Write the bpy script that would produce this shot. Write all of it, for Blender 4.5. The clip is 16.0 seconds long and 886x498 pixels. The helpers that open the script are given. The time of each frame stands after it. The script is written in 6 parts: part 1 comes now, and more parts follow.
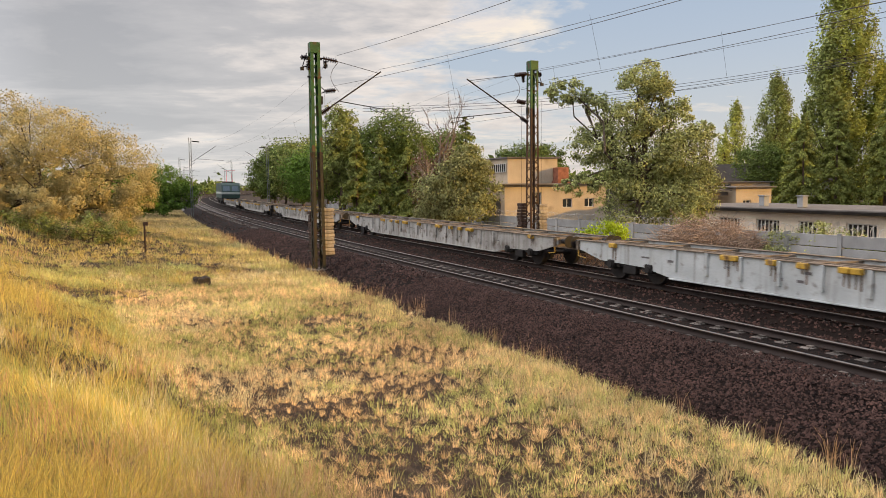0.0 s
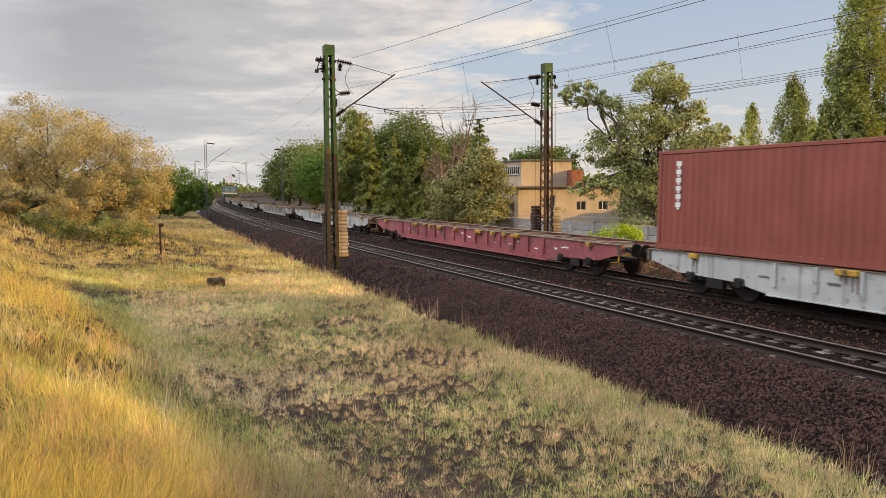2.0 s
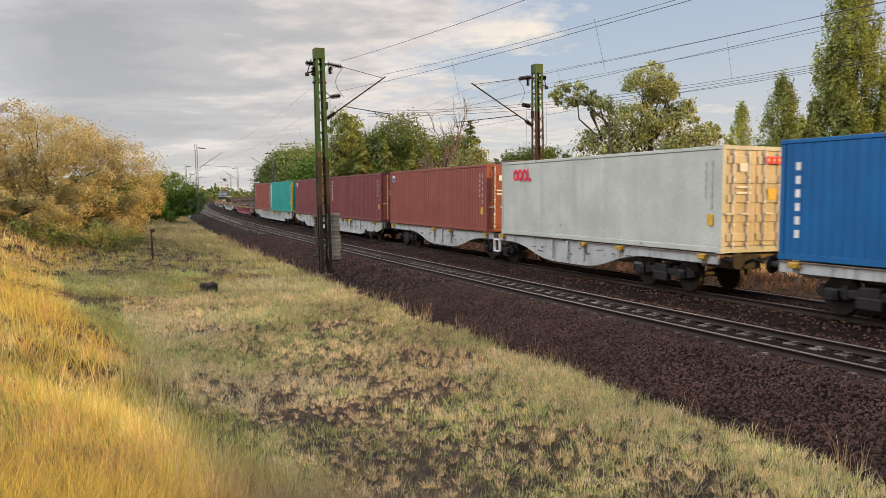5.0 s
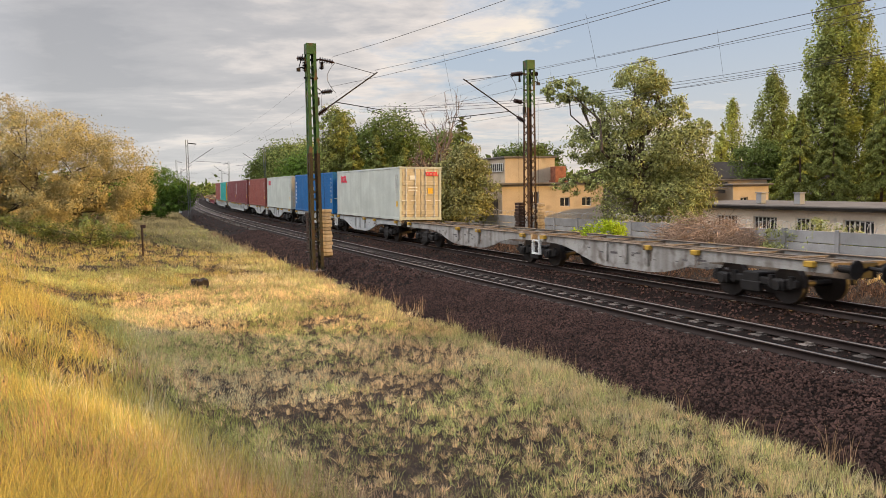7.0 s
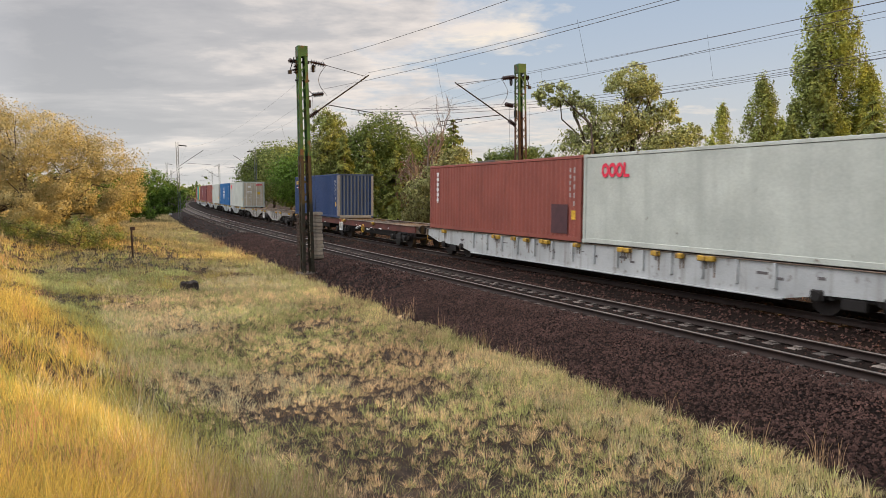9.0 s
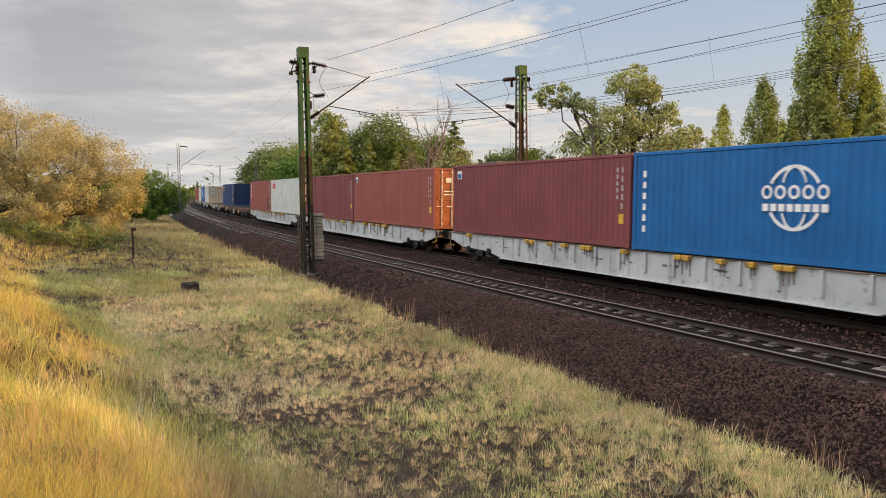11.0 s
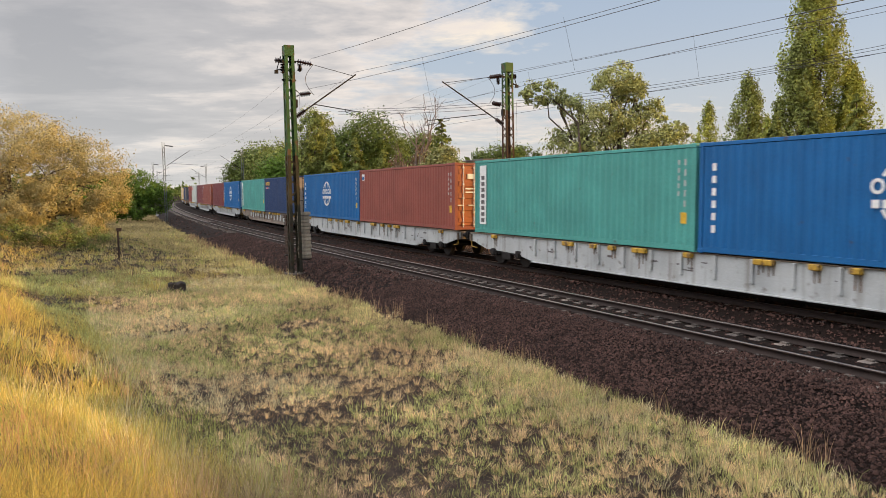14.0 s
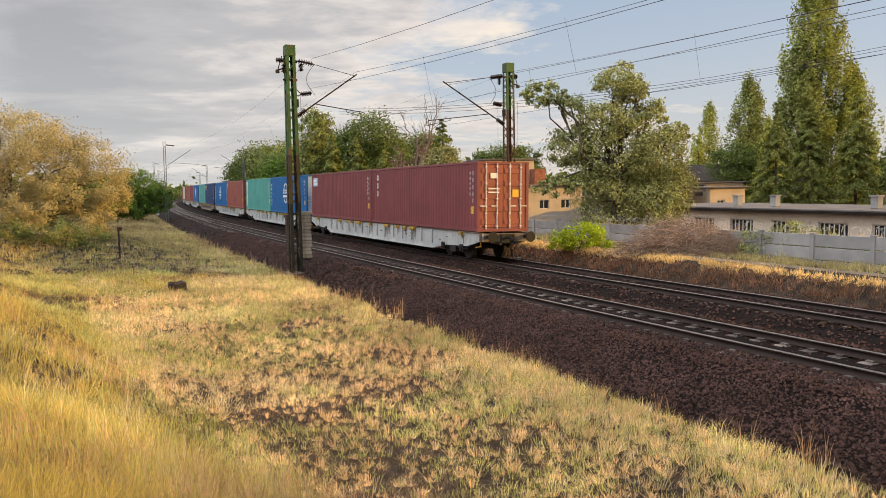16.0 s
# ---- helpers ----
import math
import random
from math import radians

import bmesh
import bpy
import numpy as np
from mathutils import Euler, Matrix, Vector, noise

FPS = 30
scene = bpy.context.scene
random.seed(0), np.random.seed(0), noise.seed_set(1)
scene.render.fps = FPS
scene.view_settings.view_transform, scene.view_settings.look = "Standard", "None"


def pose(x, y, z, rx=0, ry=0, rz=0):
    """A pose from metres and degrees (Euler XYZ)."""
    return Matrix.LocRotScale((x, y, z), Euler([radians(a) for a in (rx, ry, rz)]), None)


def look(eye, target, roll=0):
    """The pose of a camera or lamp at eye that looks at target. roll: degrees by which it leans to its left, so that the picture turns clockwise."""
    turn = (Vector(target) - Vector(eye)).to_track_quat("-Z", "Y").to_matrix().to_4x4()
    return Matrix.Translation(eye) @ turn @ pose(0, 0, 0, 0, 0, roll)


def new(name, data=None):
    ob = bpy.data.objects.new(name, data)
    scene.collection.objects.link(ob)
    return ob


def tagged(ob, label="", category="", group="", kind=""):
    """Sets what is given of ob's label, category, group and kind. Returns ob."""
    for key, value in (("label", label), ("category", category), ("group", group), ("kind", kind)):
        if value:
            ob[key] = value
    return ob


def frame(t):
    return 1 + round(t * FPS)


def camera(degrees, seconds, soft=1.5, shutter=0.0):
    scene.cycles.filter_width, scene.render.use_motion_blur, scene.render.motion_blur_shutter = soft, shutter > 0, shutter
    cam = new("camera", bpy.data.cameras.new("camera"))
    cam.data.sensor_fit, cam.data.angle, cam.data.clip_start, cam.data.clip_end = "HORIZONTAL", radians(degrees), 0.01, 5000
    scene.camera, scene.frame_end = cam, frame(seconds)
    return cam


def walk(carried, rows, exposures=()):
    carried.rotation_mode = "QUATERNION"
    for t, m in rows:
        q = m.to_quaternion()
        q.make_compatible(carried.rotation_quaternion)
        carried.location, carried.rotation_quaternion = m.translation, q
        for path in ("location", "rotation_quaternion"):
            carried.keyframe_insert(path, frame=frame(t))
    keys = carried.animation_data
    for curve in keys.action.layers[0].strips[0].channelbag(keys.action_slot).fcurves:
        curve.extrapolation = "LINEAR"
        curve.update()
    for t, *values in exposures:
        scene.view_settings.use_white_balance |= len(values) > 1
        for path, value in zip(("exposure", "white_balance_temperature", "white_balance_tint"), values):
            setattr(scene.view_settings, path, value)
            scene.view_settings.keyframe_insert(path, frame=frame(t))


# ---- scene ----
# One fixed standpoint on the bank; the hand-held camera only turns: seconds, turn to the left, tilt, lean (degrees)
EYE = Vector((0.0, 0.0, 3.07))
TURNS = [
(0, 1.655, -4.758, -0.551), (0.5, 1.926, -4.647, -0.452), (1, 2.260, -4.586, -0.273),
    (1.5, 2.521, -4.580, -0.247), (2, 2.657, -4.578, -0.406), (2.5, 2.545, -4.590, -0.529),
    (3, 2.408, -4.572, -0.682), (3.5, 2.342, -4.520, -0.866), (4, 2.205, -4.440, -1.053),
    (6.5, 1.850, -4.628, -1.015), (7, 1.505, -4.758, -1.040), (7.5, 1.266, -4.773, -1.074),
    (8, 1.101, -4.691, -1.076), (8.5, 0.944, -4.556, -0.968), (9, 0.825, -4.535, -0.800),
    (11.5, 0.851, -4.422, -0.661), (12, 0.717, -4.518, -0.682), (12.5, 0.499, -4.582, -0.809),
    (13, 0.246, -4.617, -0.972), (13.5, 0.084, -4.619, -1.122), (14, -0.041, -4.617, -1.123),
    (14.5, -0.039, -4.623, -1.138), (15, -0.076, -4.636, -1.079), (15.5, -0.138, -4.624, -0.980),
    (16, 0.003, -4.612, -0.972)]

def eye_pose(turn, tilt, lean):
    a, b = radians(turn), radians(tilt)
    way = Vector((-math.sin(a) * math.cos(b), math.cos(a) * math.cos(b), math.sin(b)))
    return look(EYE, EYE + way * 10, lean)


cam = camera(59.756, 16.0, soft=0.75, shutter=0.1)
walk(cam, [(t, eye_pose(a, b, c)) for t, a, b, c in TURNS])

# ---- light ----
SUN = Vector((0.993, -0.115, 0.207)).normalized()
scene.view_settings.exposure = 0.21
sun_data = bpy.data.lights.new("sun", "SUN")
sun_data.energy, sun_data.angle, sun_data.color = 4.9, radians(0.6), (1.0, 0.57, 0.13)
sun = new("sun", sun_data)
sun.matrix_world = look(SUN * 200, (0, 0, 0))

world = bpy.data.worlds.new("evening_sky")
scene.world = world
world.use_nodes = True


def build_sky():
    nt = world.node_tree
    nodes, links = nt.nodes, nt.links
    nodes.clear()
    out = nodes.new("ShaderNodeOutputWorld")
    bg = nodes.new("ShaderNodeBackground")
    sky = nodes.new("ShaderNodeTexSky")
    sky.sky_type, sky.sun_disc = "NISHITA", False
    sky.sun_elevation = math.asin(SUN.z)
    sky.sun_rotation = math.atan2(SUN.x, SUN.y)
    sky.air_density, sky.dust_density, sky.ozone_density = 1.0, 0.6, 1.5
    co = nodes.new("ShaderNodeTexCoord")
    sep = nodes.new("ShaderNodeSeparateXYZ")
    links.new(co.outputs["Generated"], sep.inputs[0])

    def m(op, a, b=None, clamp=False):
        n = nodes.new("ShaderNodeMath")
        n.operation, n.use_clamp = op, clamp
        for i, v in enumerate((a, b)):
            if v is None:
                continue
            if hasattr(v, "node"):
                links.new(v, n.inputs[i])
            else:
                n.inputs[i].default_value = v
        return n.outputs[0]

    # clouds lie on a flat deck over the place
    zz = m("ADD", m("MAXIMUM", sep.outputs["Z"], 0.0), 0.09)
    comb = nodes.new("ShaderNodeCombineXYZ")
    links.new(m("DIVIDE", sep.outputs["X"], zz), comb.inputs[0])
    links.new(m("DIVIDE", sep.outputs["Y"], zz), comb.inputs[1])

    def noise_at(scale, detail, rough, offset, stretch=(1, 1, 1), dist=0.0):
        mp = nodes.new("ShaderNodeMapping")
        mp.inputs["Location"].default_value = offset
        mp.inputs["Scale"].default_value = stretch
        links.new(comb.outputs[0], mp.inputs[0])
        n = nodes.new("ShaderNodeTexNoise")
        n.inputs["Scale"].default_value, n.inputs["Detail"].default_value = scale, detail
        n.inputs["Roughness"].default_value, n.inputs["Distortion"].default_value = rough, dist
        links.new(mp.outputs[0], n.inputs["Vector"])
        return n.outputs["Fac"]

    def ramp(fac, stops):
        r = nodes.new("ShaderNodeValToRGB")
        while len(r.color_ramp.elements) < len(stops):
            r.color_ramp.elements.new(0.5)
        for e, (p, c) in zip(r.color_ramp.elements, stops):
            e.position, e.color = p, (*c, 1)
        links.new(fac, r.inputs[0])
        return r.outputs[0]

    def mix(fac, a, b):
        n = nodes.new("ShaderNodeMix")
        n.data_type = "RGBA"
        for i, v in ((0, fac), (6, a), (7, b)):
            if hasattr(v, "node"):
                links.new(v, n.inputs[i])
            else:
                n.inputs[i].default_value = v if i == 0 else (*v, 1)
        return n.outputs[2]

    big = noise_at(0.42, 7, 0.56, (1.7, 0.4, 0), (1.0, 0.8, 1), 0.4)
    wisp = noise_at(5.5, 7, 0.62, (0.3, 1.2, 0), (1, 1, 1), 0.2)
    puff = noise_at(1.7, 8, 0.6, (4.1, 2.2, 0), (1, 1, 1), 0.3)
    west = m("MULTIPLY", m("SUBTRACT", 0.10, sep.outputs["X"]), 0.33)   # the grey bank hangs to the west
    cover = m("ADD", m("ADD", m("ADD", m("MULTIPLY", big, 0.60), m("MULTIPLY", puff, 0.36)), m("MULTIPLY", wisp, 0.12)), west)
    fac = ramp(cover, [(0.50, (0, 0, 0)), (0.585, (1, 1, 1))])
    bank = noise_at(0.75, 6, 0.58, (7.3, 5.1, 0), (0.7, 1.15, 1), 0.5)
    depth = m("ADD", m("ADD", cover, m("MULTIPLY", m("SUBTRACT", bank, 0.5), -0.75)), m("MULTIPLY", m("SUBTRACT", wisp, 0.5), -0.22))
    shade = ramp(depth, [(0.46, (1.0, 0.88, 0.74)), (0.55, (0.88, 0.79, 0.73)), (0.66, (0.51, 0.495, 0.505)), (0.80, (0.37, 0.37, 0.395))])
    cl = nodes.new("ShaderNodeVectorMath")
    cl.operation = "SCALE"
    # clouds front-lit opposite the sun, and unseen ones overhead, are brightened to fill shade
    facing = m("MAXIMUM", m("SUBTRACT", m("MULTIPLY", m("ADD", m("MULTIPLY", sep.outputs["X"], SUN.x), m("MULTIPLY", sep.outputs["Y"], SUN.y)), -1.0), 0.55), 0.0)
    glow = m("ADD", m("ADD", m("MULTIPLY", facing, 6.5), m("MULTIPLY", m("MAXIMUM", m("SUBTRACT", sep.outputs["Z"], 0.38), 0.0), 15.0)), 1.0)
    links.new(m("MULTIPLY", glow, CLOUD), cl.inputs["Scale"])
    links.new(shade, cl.inputs[0])
    # haze over the lower sky
    haze = m("POWER", m("SUBTRACT", 1.0, m("MAXIMUM", sep.outputs["Z"], 0.0), True), 6.5)
    hz = nodes.new("ShaderNodeVectorMath")
    hz.operation = "SCALE"
    links.new(mix(m("ADD", m("MULTIPLY", sep.outputs["X"], 1.3), 0.5, True), (0.87, 0.87, 0.84), (0.98, 0.84, 0.72)), hz.inputs[0])
    hz.inputs["Scale"].default_value = CLOUD * 0.85
    veil = nodes.new("ShaderNodeVectorMath")
    veil.operation = "SCALE"
    veil.inputs[0].default_value = (0.60, 0.75, 1.0)
    veil.inputs["Scale"].default_value = CLOUD * 0.78
    clear = mix(0.62, sky.outputs[0], veil.outputs[0])
    body = mix(m("MULTIPLY", fac, 0.95), clear, cl.outputs[0])
    body = mix(m("MULTIPLY", haze, 0.62), body, hz.outputs[0])
    links.new(body, bg.inputs["Color"])
    bg.inputs["Strength"].default_value = 0.11
    links.new(bg.outputs[0], out.inputs[0])


CLOUD = 8.0
build_sky()

# ---- materials ----
MATS = {}


def material(name, color, rough=0.8, metal=0.0, vary=0.25, scale=4.0, fine=40.0, bump=0.15, spots=None, island=0.0, randomize=0.0, streaks=None, translucent=0.0, spec=0.4):
    """Colour with two scales of variation, optional stains (colour, scale, low, high), relief, and a spread per piece."""
    if name in MATS:
        return MATS[name]
    mt = bpy.data.materials.new(name)
    MATS[name] = mt
    mt.use_nodes = True
    nt = mt.node_tree
    nodes, links = nt.nodes, nt.links
    bsdf = nodes["Principled BSDF"]
    bsdf.inputs["Roughness"].default_value = rough
    bsdf.inputs["Metallic"].default_value = metal
    bsdf.inputs["Specular IOR Level"].default_value = spec
    co = nodes.new("ShaderNodeTexCoord")

    def noise_tex(s, detail=5.0):
        n = nodes.new("ShaderNodeTexNoise")
        n.inputs["Scale"].default_value, n.inputs["Detail"].default_value = s, detail
        links.new(co.outputs["Object"], n.inputs["Vector"])
        return n.outputs["Fac"]

    def mixc(fac, a, b, mode="MIX"):
        n = nodes.new("ShaderNodeMix")
        n.data_type, n.blend_type = "RGBA", mode
        for i, v in ((0, fac), (6, a), (7, b)):
            if hasattr(v, "node"):
                links.new(v, n.inputs[i])
            else:
                n.inputs[i].default_value = v if i == 0 else (*v, 1)
        return n.outputs[2]

    def remap(v, lo, hi, a, b):
        n = nodes.new("ShaderNodeMapRange")
        links.new(v, n.inputs[0])
        for i, x in zip((1, 2, 3, 4), (lo, hi, a, b)):
            n.inputs[i].default_value = x
        return n.outputs[0]

    big, small = noise_tex(scale), noise_tex(fine, 3.0)
    dark = tuple(c * (1 - vary) for c in color)
    light = tuple(min(1.0, c * (1 + vary)) for c in color)
    col = mixc(remap(big, 0.3, 0.7, 0, 1), dark, light)
    grain = mixc(remap(small, 0.3, 0.7, 0, 1), (1 - vary * 0.6,) * 3, (1 + vary * 0.6,) * 3)
    col = mixc(1.0, col, grain, "MULTIPLY")
    if spots:
        sc, ss, lo, hi = spots
        col = mixc(remap(noise_tex(ss, 6.0), lo, hi, 0, 0.9), col, sc)
    if streaks:
        sc, ss, lo2, hi2 = streaks
        mp = nodes.new("ShaderNodeMapping")
        mp.inputs["Scale"].default_value = (ss, ss, ss * 0.06)
        links.new(co.outputs["Object"], mp.inputs[0])
        n2 = nodes.new("ShaderNodeTexNoise")
        n2.inputs["Scale"].default_value, n2.inputs["Detail"].default_value = 1.0, 5.0
        links.new(mp.outputs[0], n2.inputs["Vector"])
        col = mixc(remap(n2.outputs["Fac"], lo2, hi2, 0, 0.75), col, sc)
    if island or randomize:
        src = nodes.new("ShaderNodeNewGeometry").outputs["Random Per Island"] if island else nodes.new("ShaderNodeObjectInfo").outputs["Random"]
        w = island or randomize
        g = nodes.new("ShaderNodeCombineColor")
        v = remap(src, 0, 1, 1 - w, 1 + w)
        for i in range(3):
            links.new(v, g.inputs[i])
        col = mixc(1.0, col, g.outputs[0], "MULTIPLY")
    links.new(col, bsdf.inputs["Base Color"])
    if bump:
        b = nodes.new("ShaderNodeBump")
        b.inputs["Strength"].default_value, b.inputs["Distance"].default_value = bump, 0.02
        links.new(small, b.inputs["Height"])
        links.new(b.outputs[0], bsdf.inputs["Normal"])
    if translucent:
        tr = nodes.new("ShaderNodeBsdfTranslucent")
        links.new(col, tr.inputs["Color"])
        ms = nodes.new("ShaderNodeMixShader")
        ms.inputs[0].default_value = translucent
        links.new(bsdf.outputs[0], ms.inputs[1])
        links.new(tr.outputs[0], ms.inputs[2])
        links.new(ms.outputs[0], nodes["Material Output"].inputs[0])
    return mt


# ---- plan: s runs along the train's track, o to its right (away from the bank), z above the rails ----
H0, X0, Y0, CANT = 0.46548, 8.3356, 20.0, 0.0225
GAUGE, APART = 1.435, 4.157
# the bend: curvature to the right along s, eased where the line runs straighter, then tighter again
BEND_S = np.arange(-460.0, 720.0, 0.5)
BEND_K = np.interp(BEND_S, [0, 150, 185, 215], [0.001044, 0.000372, 0.0006, 0.0022])
BEND_H = -np.concatenate([[0.0], np.cumsum((BEND_K[1:] + BEND_K[:-1]) * 0.25)])
BEND_H += H0 - np.interp(0.0, BEND_S, BEND_H)
BEND_M = (BEND_H[1:] + BEND_H[:-1]) / 2
BEND_X = np.concatenate([[0.0], np.cumsum(-np.sin(BEND_M) * 0.5)])
BEND_Y = np.concatenate([[0.0], np.cumsum(np.cos(BEND_M) * 0.5)])
BEND_X += X0 - np.interp(0.0, BEND_S, BEND_X)
BEND_Y += Y0 - np.interp(0.0, BEND_S, BEND_Y)


def heading(s):
    return np.interp(s, BEND_S, BEND_H)


def on_track(s, o=0.0):
    h = heading(s)
    return np.interp(s, BEND_S, BEND_X) + o * np.cos(h), np.interp(s, BEND_S, BEND_Y) + o * np.sin(h)


def plan_of(x, y):
    """s and o of a place: slide along the line until the place lies square to it."""
    x, y = np.asarray(x, float), np.asarray(y, float)
    s = np.clip(-(x - X0) * math.sin(H0) + (y - Y0) * math.cos(H0), -450, 700)
    for _ in range(7):
        h = heading(s)
        dx, dy = x - np.interp(s, BEND_S, BEND_X), y - np.interp(s, BEND_S, BEND_Y)
        o = dx * np.cos(h) + dy * np.sin(h)
        k = np.interp(s, BEND_S, BEND_K)
        s = np.clip(s + (-dx * np.sin(h) + dy * np.cos(h)) / np.clip(1 - k * o, 0.4, 2.5), -450, 700)
    return s, np.clip(o, -390, 390)


def track_pose(s, o=0.0, z=0.0, back=0):
    """A pose on the track: x ahead along it, y to the left."""
    x, y = on_track(s, o)
    return Matrix.Translation((x, y, z)) @ Matrix.Rotation(heading(s) + math.pi / 2 + (math.pi if back else 0), 4, "Z") @ Matrix.Rotation(CANT * (-1 if back else 1), 4, "X")


def wave(x, y, f, seed=0.0):
    return (np.sin(x * f + 1.3 * np.sin(y * f * 0.7 + seed)) + np.sin(y * f * 1.1 + 1.7 * np.sin(x * f * 0.6 + seed * 2))) * 0.5


PROFILE_O = [-400, -60, -26, -22, -18.5, -17.0, -16.0, -15.0, -13.7, -12.0, -7.9, -6.9, -5.5, 4.15, 4.4, 4.95, 5.3, 8.5, 14.0, 40, 400]
PROFILE_Z = [1.3, 1.4, 1.55, 1.55, 1.33, 0.99, 0.50, 0.06, -0.38, -0.58, -0.62, -0.72, -0.8, -0.8, -0.6, -0.08, 0.02, -0.05, -0.4, -0.9, -0.9]


def bank_o(s, o):
    """o measured from the foot of the bank, which draws away from the line further on."""
    return o + np.interp(s, [-20, -8, 4, 25], [-1.0, -0.4, 1.35, 5.0])


def ground_z(x, y):
    s, o = plan_of(x, y)
    z = np.interp(np.where(o < -8, np.minimum(bank_o(s, o), -7.9), o), PROFILE_O, PROFILE_Z)
    soft = np.clip((np.abs(o + 0.8) - 7) / 4, 0, 1)
    knoll = 1.0 * np.exp(-((x + 26) / 13) ** 2 - ((y - 47) / 14) ** 2)
    hollow = -0.28 * np.exp(-((x + 5.3) / 2.0) ** 2 - ((y - 9.9) / 1.9) ** 2)
    return z + hollow + knoll * np.clip((-o - 9) / 5, 0, 1) + soft * (0.07 * wave(x, y, 0.55, 1.0) + 0.04 * wave(x, y, 1.7, 2.0))


# ---- mesh helpers ----
def finish(name, verts, faces, mats, parent=None, index=None, smooth=False):
    """One mesh object from arrays; faces: an array (n, 3) or (n, 4) or a list of such."""
    groups = faces if isinstance(faces, list) else [faces]
    groups = [np.asarray(g, np.int32) for g in groups if len(g)]
    me = bpy.data.meshes.new(name)
    verts = np.asarray(verts, np.float32)
    me.vertices.add(len(verts))
    me.vertices.foreach_set("co", verts.ravel())
    loops = np.concatenate([g.ravel() for g in groups])
    sizes = np.concatenate([np.full(len(g), g.shape[1], np.int32) for g in groups])
    me.loops.add(len(loops))
    me.loops.foreach_set("vertex_index", loops)
    me.polygons.add(len(sizes))
    me.polygons.foreach_set("loop_start", np.concatenate([[0], np.cumsum(sizes)[:-1]]).astype(np.int32))
    if index is not None:
        me.polygons.foreach_set("material_index", np.asarray(index, np.int32))
    for mt in (mats if isinstance(mats, (list, tuple)) else [mats]):
        me.materials.append(mt)
    me.update(calc_edges=True)
    me.validate()
    if smooth:
        me.polygons.foreach_set("use_smooth", np.ones(len(sizes), bool))
    ob = new(name, me)
    if parent:
        ob.parent = parent
    return ob


MIRROR = {"on": False}   # the train's things are drawn with their bank side at -y and laid over to +y


class Shape:
    """Collects boxes, tubes and prisms into one mesh."""

    def __init__(self):
        self.v, self.f = [], []

    def add(self, verts, faces):
        n = len(self.v)
        self.v += [tuple(v) for v in verts]
        self.f += [tuple(i + n for i in f) for f in faces]
        return self

    def box(self, x0, x1, y0, y1, z0, z1, m=None, bevel=0.0):
        if bevel:
            b = min(bevel, (x1 - x0) / 2.5, (y1 - y0) / 2.5, (z1 - z0) / 2.5)
            vs = []
            for z, g in ((z0, b), (z0 + b, 0), (z1 - b, 0), (z1, b)):
                xa, xb, ya, yb = x0 + g, x1 - g, y0 + g, y1 - g
                if g:
                    vs += [(xa, ya, z), (xb, ya, z), (xb, yb, z), (xa, yb, z)]
                else:
                    vs += [(xa, ya, z), (xb, ya, z), (xb, yb, z), (xa, yb, z)]
            fs = [(3, 2, 1, 0), (12, 13, 14, 15)]
            for k in range(3):
                for i in range(4):
                    j = (i + 1) % 4
                    fs.append((4 * k + i, 4 * k + j, 4 * k + 4 + j, 4 * k + 4 + i))
        else:
            vs = [(x, y, z) for z in (z0, z1) for x, y in ((x0, y0), (x1, y0), (x1, y1), (x0, y1))]
            fs = [(3, 2, 1, 0), (4, 5, 6, 7), (0, 1, 5, 4), (1, 2, 6, 5), (2, 3, 7, 6), (3, 0, 4, 7)]
        if m is not None:
            vs = [m @ Vector(v) for v in vs]
        return self.add(vs, fs)

    def tube(self, a, b, r0, r1=None, n=8, cap=True):
        a, b = Vector(a), Vector(b)
        r1 = r0 if r1 is None else r1
        q = (b - a).to_track_quat("Z", "Y") if (b - a).length > 1e-6 else Euler((0, 0, 0)).to_quaternion()
        vs = []
        for p, r in ((a, r0), (b, r1)):
            for i in range(n):
                w = 2 * math.pi * i / n
                vs.append(p + q @ Vector((r * math.cos(w), r * math.sin(w), 0)))
        fs = [(i, (i + 1) % n, n + (i + 1) % n, n + i) for i in range(n)]
        if cap:
            fs += [tuple(range(n - 1, -1, -1)), tuple(range(n, 2 * n))]
        return self.add(vs, fs)

    def prism(self, outline, y0, y1):
        """An outline in x, z pushed from y0 to y1."""
        n = len(outline)
        vs = [(x, y0, z) for x, z in outline] + [(x, y1, z) for x, z in outline]
        fs = [(i, (i + 1) % n, n + (i + 1) % n, n + i) for i in range(n)] + [tuple(range(n - 1, -1, -1)), tuple(range(n, 2 * n))]
        return self.add(vs, fs)

    def sweep(self, pts, r, n=6):
        for a, b in zip(pts[:-1], pts[1:]):
            self.tube(a, b, r, r, n, True)
        return self

    def pipe(self, pts, r, n=5):
        """A round wire through the points, one connected skin."""
        pts = [Vector(p) for p in pts]
        vs, fs = [], []
        for i, p in enumerate(pts):
            d = (pts[min(i + 1, len(pts) - 1)] - pts[max(i - 1, 0)]).normalized()
            q = d.to_track_quat("Z", "Y")
            vs += [p + q @ Vector((r * math.cos(2 * math.pi * k / n), r * math.sin(2 * math.pi * k / n), 0)) for k in range(n)]
        for i in range(len(pts) - 1):
            fs += [(i * n + k, i * n + (k + 1) % n, (i + 1) * n + (k + 1) % n, (i + 1) * n + k) for k in range(n)]
        return self.add(vs, fs + [tuple(range(n - 1, -1, -1)), tuple(range((len(pts) - 1) * n, len(pts) * n))])

